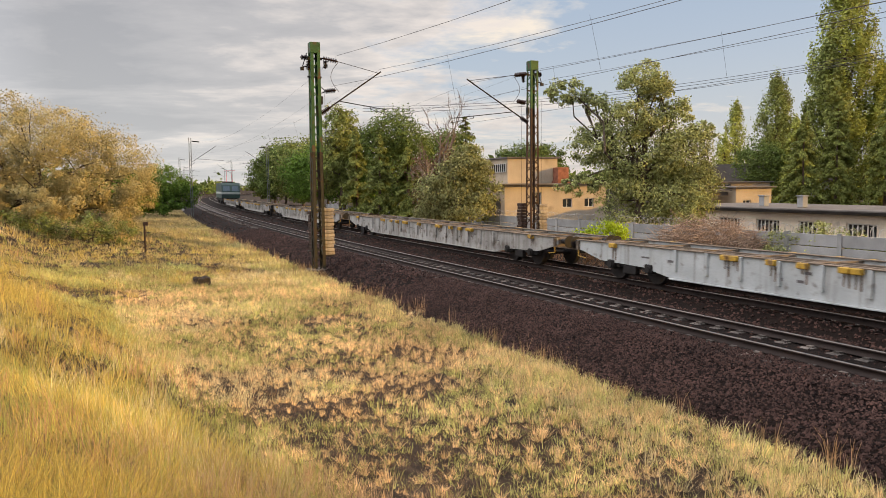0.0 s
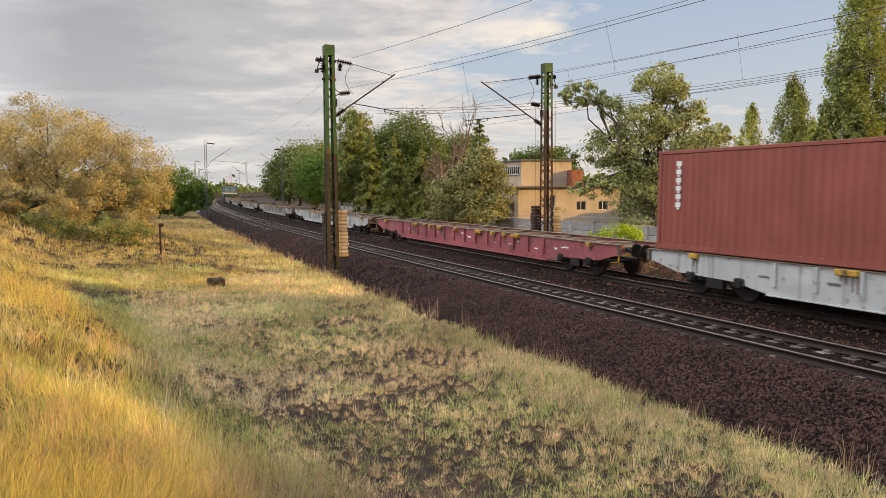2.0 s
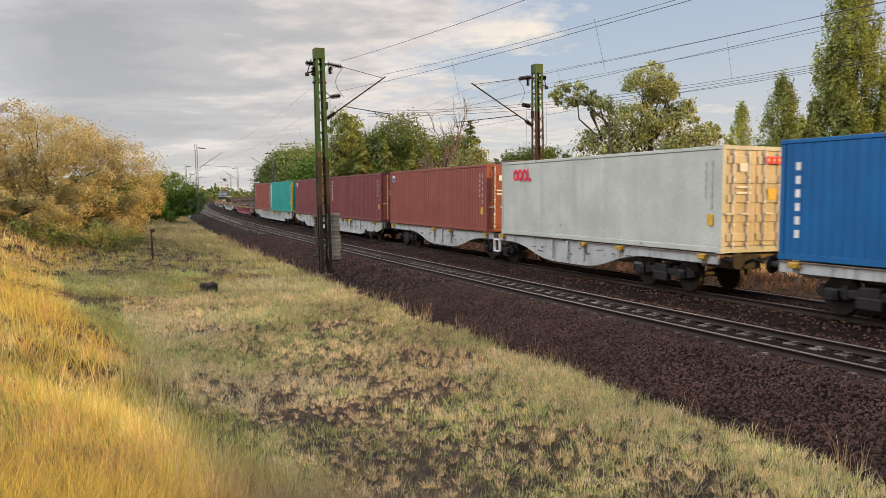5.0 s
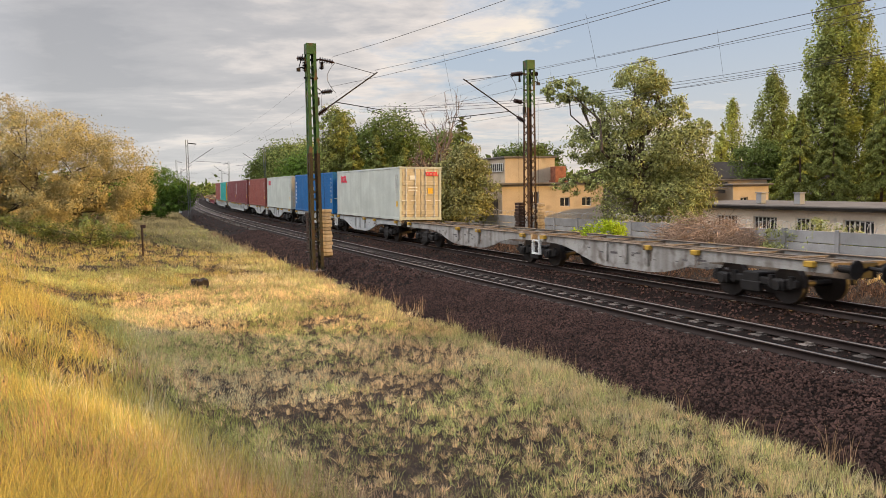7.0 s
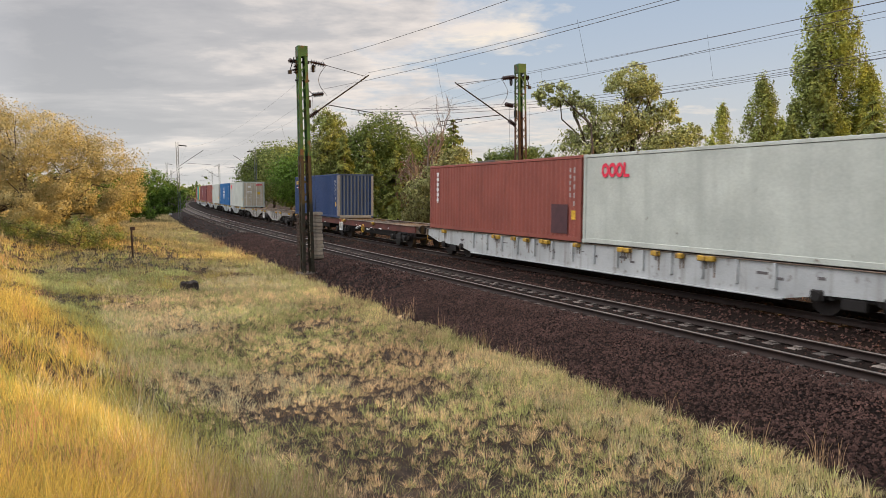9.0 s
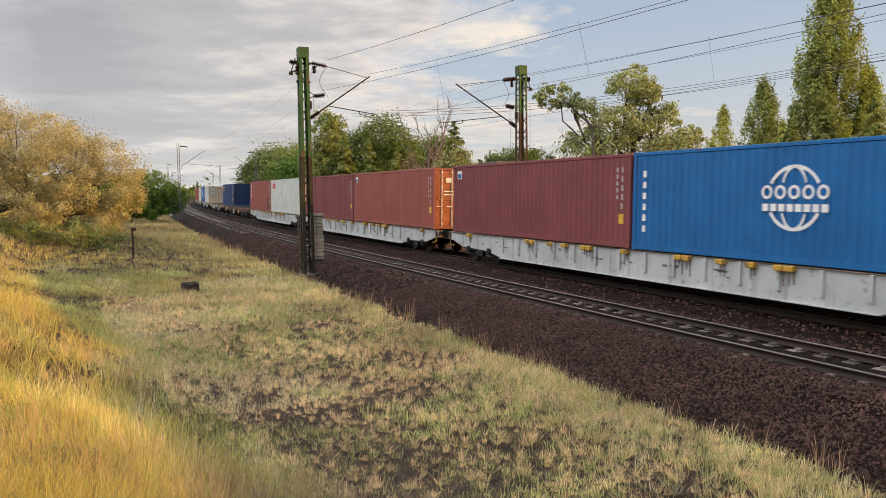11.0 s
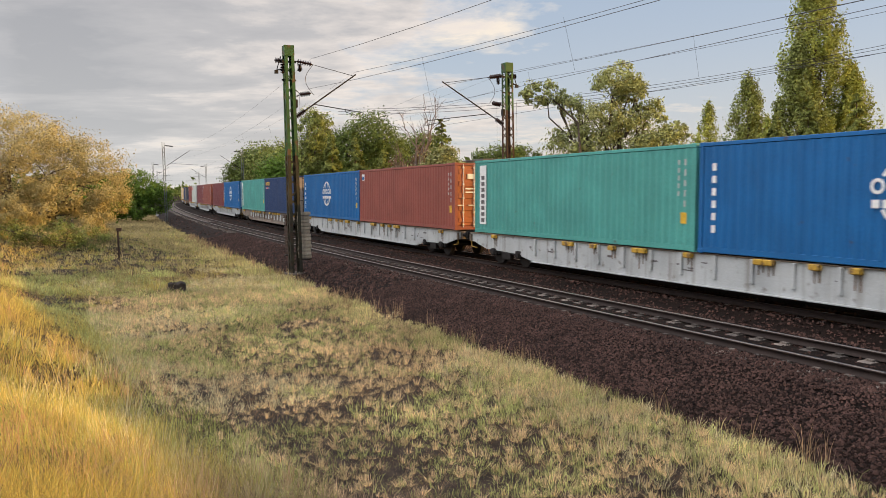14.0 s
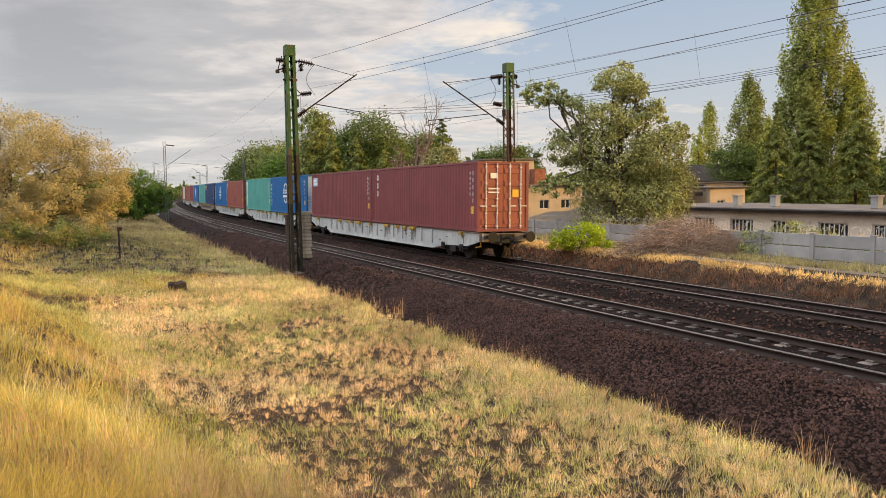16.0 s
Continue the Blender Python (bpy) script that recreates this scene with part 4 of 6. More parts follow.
def locomotive():
    w = thing("electric_locomotive", "dark green electric locomotive with a pale stripe, pantograph raised", "locomotive")
    gm = material("loco_green", (0.028, 0.055, 0.047), 0.45, 0.1, vary=0.2, scale=0.8, fine=20)
    gl = material("cab_glass", (0.10, 0.13, 0.15), 0.08, 0.0, vary=0.1, bump=0, spec=0.8)
    L = 7.8
    out = [(-L, 1.2), (-L, 2.3), (-L + 0.55, 3.35), (-L + 1.0, 3.75), (L - 1.0, 3.75), (L - 0.55, 3.35), (L, 2.3), (L, 1.2)]
    part("body", Shape().prism(out, -1.48, 1.48), gm, w)
    part("stripe", Shape().box(-L - 0.02, L + 0.02, -1.5, 1.5, 1.85, 2.2), material("loco_pale", (0.42, 0.45, 0.42), 0.5, vary=0.1), w)
    for k in (-1, 1):
        for y in (-0.7, 0.7):
            sh = Shape()
            x0, x1 = k * (L - 0.06), k * (L - 0.5)
            sh.add([(x0 + k * 0.03, y - 0.55, 2.38), (x0 + k * 0.03, y + 0.55, 2.38), (x1 + k * 0.03, y + 0.5, 3.22), (x1 + k * 0.03, y - 0.5, 3.22), (x0 - k * 0.05, y - 0.55, 2.38), (x0 - k * 0.05, y + 0.55, 2.38), (x1 - k * 0.05, y + 0.5, 3.22), (x1 - k * 0.05, y - 0.5, 3.22)],
                   [(0, 1, 2, 3), (7, 6, 5, 4), (0, 4, 5, 1), (1, 5, 6, 2), (2, 6, 7, 3), (3, 7, 4, 0)])
            part("windscreen", sh, gl, w)
        buffers(w, k * L, k)
    part("underframe", Shape().box(-L + 0.1, L - 0.1, -1.35, 1.35, 0.75, 1.22, bevel=0.05).box(-2, 2, -1.2, 1.2, 0.3, 0.8, bevel=0.05), M_BOGIE, w)
    for x in (-5.0, 5.0):
        bogie(w, x, 1.1)
    pan = Shape()
    for y in (-0.5, 0.5):
        pan.tube((-5.2, y, 3.9), (-4.0, y * 0.8, 4.9), 0.03, 0.03, 6).tube((-4.0, y * 0.8, 4.9), (-5.0, y * 0.9, 5.85), 0.025, 0.025, 6)
    pan.tube((-5.0, -0.9, 5.85), (-5.0, 0.9, 5.85), 0.03, 0.03, 6)
    part("pantograph", pan, M_PINK, w)
    part("roof_gear", Shape().box(-5.6, -3.6, -0.6, 0.6, 3.72, 3.95, bevel=0.04).box(-2.5, 2.5, -0.8, 0.8, 3.7, 4.0, bevel=0.08).box(3.2, 5.4, -0.6, 0.6, 3.72, 4.05, bevel=0.04), M_RUST, w)
    return w


# s of each vehicle's middle and of each container's rear end at the clip's start; the train runs at SPEED
SPEED = 25.13
LOCO = 124.6
MOVING = []
FIRST_END = 0.62


def put_on(ob, s0, z=0.0):
    MOVING.append((ob, s0, z))


def two_boxes(front_u, a, b, gap=0.1):
    """Two containers whose leading end stands at front_u."""
    put_on(container(*a), front_u - CL, DECK + 0.045)
    put_on(container(*b), front_u - 2 * CL - gap, DECK + 0.045)


def build_train():
    grey = "grey flat container wagon with yellow locks, streaked with rust"
    put_on(locomotive(), LOCO)
    for u in (103.9, 76.7, 48.9, 21.6):
        put_on(flat_wagon(M_WAGONDIRTY, "empty " + grey, int(u)), u)
    put_on(flat_wagon(M_WAGONGREY, "empty " + grey, 3), -4.9)
    put_on(flat_wagon(M_WAGONPINK, "empty faded red flat container wagon with yellow locks", 4), -31.6)
    for front, mt, lab, a, b in (
        (-45.92, M_WAGONGREY, grey, ("red", "brick red container with white upright lettering bars", "doors", None, "column"), ("teal", "teal container with a white lettering strip and ribbed yellow-edged end", "panel", None, "strip")),
        (-72.44, M_WAGONGREY, grey, ("maroon", "maroon container with a small blue badge", "doors", None, "badge"), ("maroon", "maroon container with white upright lettering bars and doors tinted sunlit orange", "doors", "orange", "column")),
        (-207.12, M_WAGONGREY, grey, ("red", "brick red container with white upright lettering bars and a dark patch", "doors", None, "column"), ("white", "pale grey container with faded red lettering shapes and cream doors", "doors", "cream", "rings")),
        (-233.3, M_WAGONGREY, grey, ("maroon", "maroon container with three large white letter shapes", "doors", None, "short"), ("red", "brick red container with doors tinted sunlit orange", "doors", "orange", "badge")),
        (-259.85, M_WAGONGREY, grey, ("maroon", "dark maroon container with a small pale badge", "doors", None, "badge"), ("blue", "bright blue container with a white globe emblem and doors paled by painted sunlight", "doors", "pale_blue", "globe")),
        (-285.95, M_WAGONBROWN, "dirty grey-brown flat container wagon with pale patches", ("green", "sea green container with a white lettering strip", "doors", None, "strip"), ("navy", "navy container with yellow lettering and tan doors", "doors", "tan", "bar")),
        (-312.2, M_WAGONGREY, grey, ("blue", "bright blue container with a white globe emblem", "doors", None, "globe"), ("red", "brick red container with a small badge and doors tinted sunlit orange", "doors", "orange", "badge")),
        (-338.45, M_WAGONGREY, grey, ("green", "sea green container with a white lettering strip", "doors", None, "strip"), ("blue", "bright blue container with a white globe emblem and doors paled by painted sunlight", "doors", "pale_blue", "globe")),
        # last doors take the lighter red: sunlight on maroon put into their paint
        (-364.4, M_WAGONGREY, grey, ("maroon", "maroon container with a pale sticker", "doors", None, "poster"), ("maroon", "maroon container with doors tinted sunlit red and white lettering shapes", "doors", "red", "short")),
    ):
        put_on(flat_wagon(mt, lab, int(-front)), front - CL - 0.05)
        two_boxes(front, a, b)
    art = "grey articulated container wagon with arched sills"
    put_on(articulated_wagon(M_WAGONGREY, art, 31), -111.4)
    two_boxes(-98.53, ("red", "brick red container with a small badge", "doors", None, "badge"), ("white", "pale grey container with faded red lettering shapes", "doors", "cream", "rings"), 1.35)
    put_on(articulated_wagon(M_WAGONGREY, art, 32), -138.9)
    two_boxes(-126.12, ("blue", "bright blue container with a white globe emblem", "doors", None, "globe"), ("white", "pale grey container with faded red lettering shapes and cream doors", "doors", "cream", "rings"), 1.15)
    put_on(articulated_wagon(M_WAGONDIRTY, "empty " + art, 33), -165.4)
    put_on(articulated_wagon(M_WAGONRUST, "rust brown articulated container wagon, half empty", 34, True), -192.5)
    put_on(container("navy", "navy container with yellow lettering and ribbed end", "panel", None, "bar"), -179.81 - CL, DECK + 0.045)


build_train()
MIRROR["on"] = False

# ---- overhead wires ----
def wire(name, label, o, z_mast, sag, posts, radius=0.007, o2=None):
    """A wire hung over the tracks between the masts at the s in posts."""
    w = tagged(new(name), label, "overhead wire", "overhead wires")
    run = []
    for a, b in zip(posts[:-1], posts[1:]):
        pts = []
        for i in range(13):
            f = i / 12
            x, y = on_track(a, o)
            x2, y2 = on_track(b, o)
            pts.append((x + (x2 - x) * f, y + (y2 - y) * f, z_mast - sag * 4 * f * (1 - f)))
        run += pts if not run else pts[1:]
    part("strand", Shape().pipe(run[:13], radius), M_WIRE, w)
    part("strand", Shape().pipe(run[12:], radius * 0.5, 4), M_WIRE, w)
    return w


POSTS = [MAST_S - 64, MAST_S, MAST_S + 66, MAST_S + 132, MAST_S + 198]
wire("carrying_wire", "dark carrying wire over the near track", -4.6, 8.1, 1.1, POSTS)
wire("contact_wire", "dark contact wire over the near track", -APART - 0.1, 6.02, 0.06, POSTS, 0.006)
wire("carrying_wire", "dark carrying wire over the far track", -0.2, 7.72, 0.7, POSTS)
wire("contact_wire", "dark contact wire over the far track", 0.05, 5.95, 0.06, POSTS, 0.006)
wire("feeder_wire", "dark feeder wire at the green mast", -6.5, 8.58, 1.1, POSTS, 0.008)
wire("feeder_wire", "dark feeder wire beside the green mast", -6.7, 7.3, 1.0, POSTS, 0.007)
wire("feeder_wire", "dark feeder wire at the rusty mast", 3.2, 8.48, 0.7, POSTS, 0.007)
wire("feeder_wire", "dark feeder wire behind the rusty mast", 3.95, 8.05, 0.5, POSTS, 0.007)


def droppers():
    for o1, z1, o2, z2, sag in ((-4.6, 8.1, -APART - 0.1, 6.02, 1.1), (-0.2, 7.72, 0.05, 5.95, 0.7)):
        for s in (MAST_S - 24, MAST_S - 15.5, MAST_S - 7, MAST_S + 8, MAST_S + 17, MAST_S + 26):
            f = ((s - MAST_S) / 66) % 1.0
            top = z1 - sag * 4 * f * (1 - f)
            a, b = on_track(s, o1), on_track(s, o2)
            d = tagged(new("dropper"), "thin dropper between two overhead wires", "dropper", "droppers of the overhead line")
            part("rod", Shape().tube((*a, top), (*b, z2 - 0.03), 0.004, 0.004, 4), M_WIRE, d)


droppers()


def power_line():
    for i, (z0, z1) in enumerate(((13.2, 18.0), (12.9, 17.7), (12.5, 17.3))):
        w = tagged(new("power_line"), "distant grey power line wire", "power line", "distant power lines")
        pts = [Vector((6 + 50 * f, 96 - 28 * f, z0 + (z1 - z0) * f - 1.2 * 4 * f * (1 - f))) for f in np.linspace(-0.4, 1.6, 24)]
        part("strand", Shape().pipe(pts, 0.022, 4), M_WIRE, w)


power_line()


M_FARMAST = material("mast_grey_paint", (0.13, 0.14, 0.13), 0.7, 0.1, vary=0.3, scale=2, fine=30)


def far_mast(s, o, top, d):
    x, y = on_track(s, o)
    m = thing("catenary_mast", "slim grey distant overhead line mast with bracket", "catenary mast", "overhead line masts", Matrix.Translation((x, y, -0.6)) @ Matrix.Rotation(heading(s), 4, "Z"))
    h = top + 0.6
    for sx in (-1, 1):
        part("leg", Shape().box(sx * 0.12 - 0.03, sx * 0.12 + 0.03, -0.09, 0.09, 0, h), M_FARMAST, m)
    z, k, zig = 0.2, 1, []
    while z < h:
        zig.append((0.12 * k, 0, z))
        z, k = z + 0.5, -k
    part("lacing", Shape().pipe(zig, 0.02, 4), M_FARMAST, m)
    part("bracket_tube", Shape().tube((d * 0.2, 0, h - 2.9), (d * 3.0, 0, h - 1.0), 0.03, 0.03, 6), M_DARKSTEEL, m)
    part("stay", Shape().tube((d * 0.2, 0, h - 0.4), (d * 1.1, 0, h - 0.5), 0.07, 0.07, 6), M_DARKSTEEL, m)
    part("registration_tube", Shape().tube((d * 0.8, 0, h - 2.55), (d * 3.9, 0, h - 2.75), 0.02, 0.02, 6), M_DARKSTEEL, m)


for s in (MAST_S + 66, MAST_S + 132, MAST_S + 198):
    far_mast(s, -APART - 3.35, 9.05, 1)
    far_mast(s + 12, 3.4, 9.0, -1)

# ---- things on the bank ----
def bank_post():
    x, y = -16.2, 38.5
    z = float(ground_z(x, y))
    p = thing("marker_post", "thin rusty steel marker post in the grass", "post", m=Matrix.Translation((x, y, z)))
    part("stem", Shape().box(-0.035, 0.035, -0.035, 0.035, -0.3, 1.52, bevel=0.008), M_RUST, p)
    part("head", Shape().box(-0.05, 0.18, -0.06, 0.06, 1.42, 1.60, bevel=0.015), M_RUST, p)


bank_post()


def stump():
    x, y = -9.6, 27.7
    z = float(ground_z(x, y))
    sh = Shape()
    n, rng = 16, random.Random(4)
    rad = [rng.uniform(0.8, 1.15) for _ in range(n)]
    rings = [(0.42, -0.1), (0.35, 0.03), (0.30, 0.12), (0.29, 0.30), (0.18, 0.35)]
    vs = [(r * rad[i] * math.cos(2 * math.pi * i / n) * 1.15, r * rad[i] * math.sin(2 * math.pi * i / n), h + (0.22 * (rad[(i * 5) % n] - 0.95) if h > 0.1 else 0)) for r, h in rings for i in range(n)]
    fs = [(k * n + i, k * n + (i + 1) % n, (k + 1) * n + (i + 1) % n, (k + 1) * n + i) for k in range(len(rings) - 1) for i in range(n)] + [tuple(range((len(rings) - 1) * n, len(rings) * n))]
    sh.add(vs, fs)
    st = tagged(new("tree_stump", sh.mesh("tree_stump", material("charred_wood", (0.035, 0.026, 0.02), 0.9, vary=0.4, scale=9, fine=40, bump=0.8))), "dark weathered low tree stump in dry grass", "tree stump")
    st.matrix_world = Matrix.Translation((x, y, z))


stump()


def marker_stone():
    x, y = on_track(112, -APART - 3.6)
    sh = Shape().box(-0.25, 0.25, -0.25, 0.25, -0.4, 0.75, bevel=0.05)
    ob = tagged(new("marker_stone", sh.mesh("marker_stone", material("white_limed_stone", (0.6, 0.58, 0.55), 0.85, vary=0.2))), "small whitewashed marker stone by the ballast", "marker stone")
    ob.matrix_world = Matrix.Translation((x, y, float(ground_z(x, y))))


marker_stone()

# ---- buildings and fence behind the tracks ----
M_PANEL = material("concrete_panel", (0.28, 0.28, 0.28), 0.9, vary=0.18, scale=1.2, fine=26, bump=0.25, randomize=0.12)
M_RAZOR = material("galvanised_coil", (0.42, 0.41, 0.40), 0.5, 0.6, vary=0.15, bump=0)
M_YELLOWWALL = material("ochre_render", (0.46, 0.375, 0.275), 0.9, vary=0.18, scale=0.5, fine=14, bump=0.2, spots=((0.33, 0.27, 0.2), 0.7, 0.6, 0.72))
M_CREAM = material("cream_render", (0.74, 0.63, 0.50), 0.9, vary=0.14, scale=0.4, fine=12, bump=0.2, spots=((0.3, 0.26, 0.22), 0.9, 0.6, 0.75))
M_ROOF = material("grey_roofing", (0.12, 0.105, 0.095), 0.9, vary=0.25, scale=0.8, fine=20, bump=0.2)
M_WINDOW = material("dark_window", (0.02, 0.024, 0.028), 0.12, vary=0.1, bump=0, spec=0.7)
M_WINFRAME = material("window_frame_white", (0.6, 0.58, 0.54), 0.7, vary=0.1, bump=0)
M_CHIM = material("red_brick_plain", (0.26, 0.10, 0.06), 0.9, vary=0.3, scale=3, fine=30)
FENCE_O = 9.6


def fence():
    fn = thing("concrete_fence", "grey concrete panel fence with a coil of razor wire", "fence")
    n = 0
    for s in np.arange(-4, 84, 2.5):
        top = 1.02 - 0.004 * (s - 5)
        x, y = on_track(s, FENCE_O)
        m = Matrix.Translation((x, y, top)) @ Matrix.Rotation(heading(s) + math.pi / 2, 4, "Z")
        post = part("post", Shape().box(-0.09, 0.09, -0.09, 0.09, -2.2, 0.06, bevel=0.015), M_PANEL, fn)
        post.matrix_local = m
        for k in range(4):
            pn = part("panel", Shape().box(0.09, 2.41, -0.035, 0.035, -0.48 - k * 0.5, -k * 0.5 - 0.012, bevel=0.012), M_PANEL, fn)
            pn.matrix_local = m
    coil = []
    rng = random.Random(8)
    r, wob = 0.18, 0
    for i in range(int(88 / 0.24) * 8):
        s = -4 + i * 0.24 / 8
        a = 2 * math.pi * i / 8
        wob = 0.03 * math.sin(s * 1.7) + 0.04 * math.sin(s * 4.3)
        x, y = on_track(s + 0.16 * math.cos(a * 0.37), FENCE_O + (r + wob) * math.cos(a))
        p = Vector((x, y, 1.02 - 0.004 * (s - 5) + 0.17 + (r + wob) * math.sin(a)))
        coil.append(p)
    part("razor_wire", Shape().pipe(coil, 0.008, 3), M_RAZOR, fn, "shiny razor wire coil")


fence()


def window(parent, x0, x1, z0, z1, y, bars=2, frame_mat=None):
    """A window in a wall whose outer face is at y, seen from -y."""
    fm = frame_mat or M_WINFRAME
    win = part("window", Shape().box(x0, x1, y + 0.06, y + 0.09, z0, z1), M_WINDOW, parent)
    fr = Shape()
    t = 0.06
    fr.box(x0, x1, y + 0.02, y + 0.06, z0, z0 + t).box(x0, x1, y + 0.02, y + 0.06, z1 - t, z1).box(x0, x0 + t, y + 0.02, y + 0.06, z0 + t, z1 - t).box(x1 - t, x1, y + 0.02, y + 0.06, z0 + t, z1 - t)
    for i in range(bars):
        c = x0 + (x1 - x0) * (i + 1) / (bars + 1)
        fr.box(c - 0.03, c + 0.03, y + 0.02, y + 0.06, z0 + t, z1 - t)
    part("window_frame", fr, fm, win)
    part("sill", Shape().box(x0 - 0.08, x1 + 0.08, y - 0.08, y + 0.05, z0 - 0.07, z0), M_PANEL, win)


def wall_with_openings(parent, x0, x1, y, z0, z1, holes, mt, thick=0.3):
    """A wall in one skin with holes (x0, x1, z0, z1) right through it."""
    xs = sorted({x0, x1, *[h[0] for h in holes], *[h[1] for h in holes]})
    zs = sorted({z0, z1, *[h[2] for h in holes], *[h[3] for h in holes]})
    nx, nz = len(xs), len(zs)

    def solid(i, k):
        if not (0 <= i < nx - 1 and 0 <= k < nz - 1):
            return False
        cx, cz = (xs[i] + xs[i + 1]) / 2, (zs[k] + zs[k + 1]) / 2
        return not any(h[0] < cx < h[1] and h[2] < cz < h[3] for h in holes)

    vs = [(x, yy, z) for yy in (y, y + thick) for z in zs for x in xs]
    at = lambda i, k, b: b * nx * nz + k * nx + i
    fs = []
    for i in range(nx - 1):
        for k in range(nz - 1):
            if not solid(i, k):
                continue
            for b in (0, 1):
                fs.append((at(i, k, b), at(i + 1, k, b), at(i + 1, k + 1, b), at(i, k + 1, b)))
            for di, dk, p, q in ((-1, 0, (i, k), (i, k + 1)), (1, 0, (i + 1, k), (i + 1, k + 1)), (0, -1, (i, k), (i + 1, k)), (0, 1, (i, k + 1), (i + 1, k + 1))):
                if not solid(i + di, k + dk):
                    fs.append((at(*p, 0), at(*q, 0), at(*q, 1), at(*p, 1)))
    return part("wall", Shape().add(vs, fs), mt, parent)


def building(name, label, a, b, depth, z0, z1, mt, windows, roof=0.25, over=0.35, bars=2):
    """A block whose front wall runs from a to b (seen from the tracks)."""
    ax, ay = a
    bx, by = b
    L = math.hypot(bx - ax, by - ay)
    h = thing(name, label, "building", m=Matrix.Translation((ax, ay, 0)) @ Matrix.Rotation(math.atan2(by - ay, bx - ax), 4, "Z"))
    wall_with_openings(h, 0, L, 0, z0, z1, windows, mt)
    for x0, x1, y0, y1 in ((0, 0.3, 0.3, depth), (L - 0.3, L, 0.3, depth), (0.3, L - 0.3, depth - 0.3, depth)):
        part("wall", Shape().box(x0, x1, y0, y1, z0, z1), mt, h)
    for w in windows:
        window(h, *w, 0.1, bars)
    part("roof", Shape().box(-over, L + over, -over, depth + over, z1, z1 + roof, bevel=0.03), M_ROOF, h)
    return h, L


# long low shed behind the fence
wins = [(2.1 + i * 3.3, 4.0 + i * 3.3, -0.15, 0.75) for i in range(8)]
shed, L = building("low_shed", "long low cream shed with dark flat roof and barred windows", (14.8, 57.0), (28.4, 26.0), 7.5, -1.2, 1.22, M_CREAM, wins, 0.26, 0.45, 5)
for x in (7.5, 10.6, 17.5, 19.5, 25):
    part("vent", Shape().box(x - 0.22, x + 0.22, 1.6, 2.0, 1.48, 2.15, bevel=0.03).box(x - 0.28, x + 0.28, 1.55, 2.05, 2.15, 2.22), M_PANEL, shed)
part("gutter", Shape().box(-0.4, L + 0.4, -0.52, -0.45, 1.30, 1.40), M_DARKSTEEL, shed)

# two-storey ochre house, its long front turned to the evening sun
wins = [(2.7, 3.7, 0.85, 2.3), (5.9, 6.9, 0.85, 1.7), (8.2, 9.2, 0.85, 1.7)]
house, L = building("ochre_house", "ochre rendered two-storey industrial house with flat roofs", (3.6, 70.0), (13.4, 73.8), 9, -1.0, 2.95, M_YELLOWWALL, wins, 0.18, 0.4, 1)
part("upper_storey", Shape().box(1.2, 6.4, 2.0, 6.4, 3.13, 5.45), M_YELLOWWALL, house)
part("upper_roof", Shape().box(1.05, 6.55, 1.85, 6.55, 5.45, 5.6, bevel=0.02), M_ROOF, house)
band = part("window", Shape().box(1.16, 1.22, 2.3, 6.1, 4.25, 4.95), M_WINDOW, house)
bars = Shape()
for k in range(9):
    bars.box(1.10, 1.16, 2.28 + k * 0.47, 2.34 + k * 0.47, 4.25, 4.95)
part("window_frame", bars.box(1.10, 1.16, 2.3, 6.1, 4.19, 4.25).box(1.10, 1.16, 2.3, 6.1, 4.95, 5.01), M_WINFRAME, band)
part("chimney", Shape().box(5.9, 7.0, 0.9, 1.9, 3.13, 4.6, bevel=0.02).box(5.8, 7.1, 0.8, 2.0, 3.13, 3.3), M_CHIM, house, "red brick chimney block")
part("canopy", Shape().box(-1.5, -0.42, 0.4, 4.0, 2.0, 2.18).box(-1.45, -1.3, 0.5, 0.65, -1.0, 2.0).box(-1.45, -1.3, 3.7, 3.85, -1.0, 2.0), M_PANEL, house)
# no opening here: a dark slab on the wall stands for the gateway's shade
part("door", Shape().box(-0.04, -0.005, 0.9, 3.2, -1.0, 1.7), M_ROOF, house, "dark panel for the shade in an open gateway")

# roofs of sheds further back
back, L = building("grey_hall", "grey hall with pitched roof behind the shed", (26.5, 92.0), (40.0, 86.0), 12, -1.0, 3.0, M_PANEL, [(1 + 2.4 * i, 2.6 + 2.4 * i, 1.4, 2.2) for i in range(5)], 0.2, 0.3, 1)
part("pitched_roof", Shape().prism([(-0.4, 3.2), (L + 0.4, 3.2), (L + 0.4, 3.3), (L / 2, 5.2), (-0.4, 5.0)], -0.4, 12.4), M_ROOF, back)
sh2, L = building("ochre_shed", "low sunlit ochre shed with grey roof", (23.6, 68.0), (27.2, 69.4), 5, -1.0, 2.55, M_YELLOWWALL, [(0.8, 1.6, 0.6, 1.5)], 0.14, 0.3, 1)
part("lean_to_roof", Shape().box(-3.2, -0.32, 0.2, 5.0, 2.28, 2.42, bevel=0.02).box(-3.1, -2.9, 0.3, 0.5, -1.0, 2.28).box(-3.1, -0.32, 0.6, 0.7, 1.9, 2.2), M_ROOF, sh2)
sh4, L = building("ochre_shed", "long sunlit ochre shed behind the others", (21.8, 73.0), (29.6, 76.0), 5, -1.0, 3.0, M_YELLOWWALL, [(2.2, 3.8, 2.5, 2.9)], 0.12, 0.3, 1)
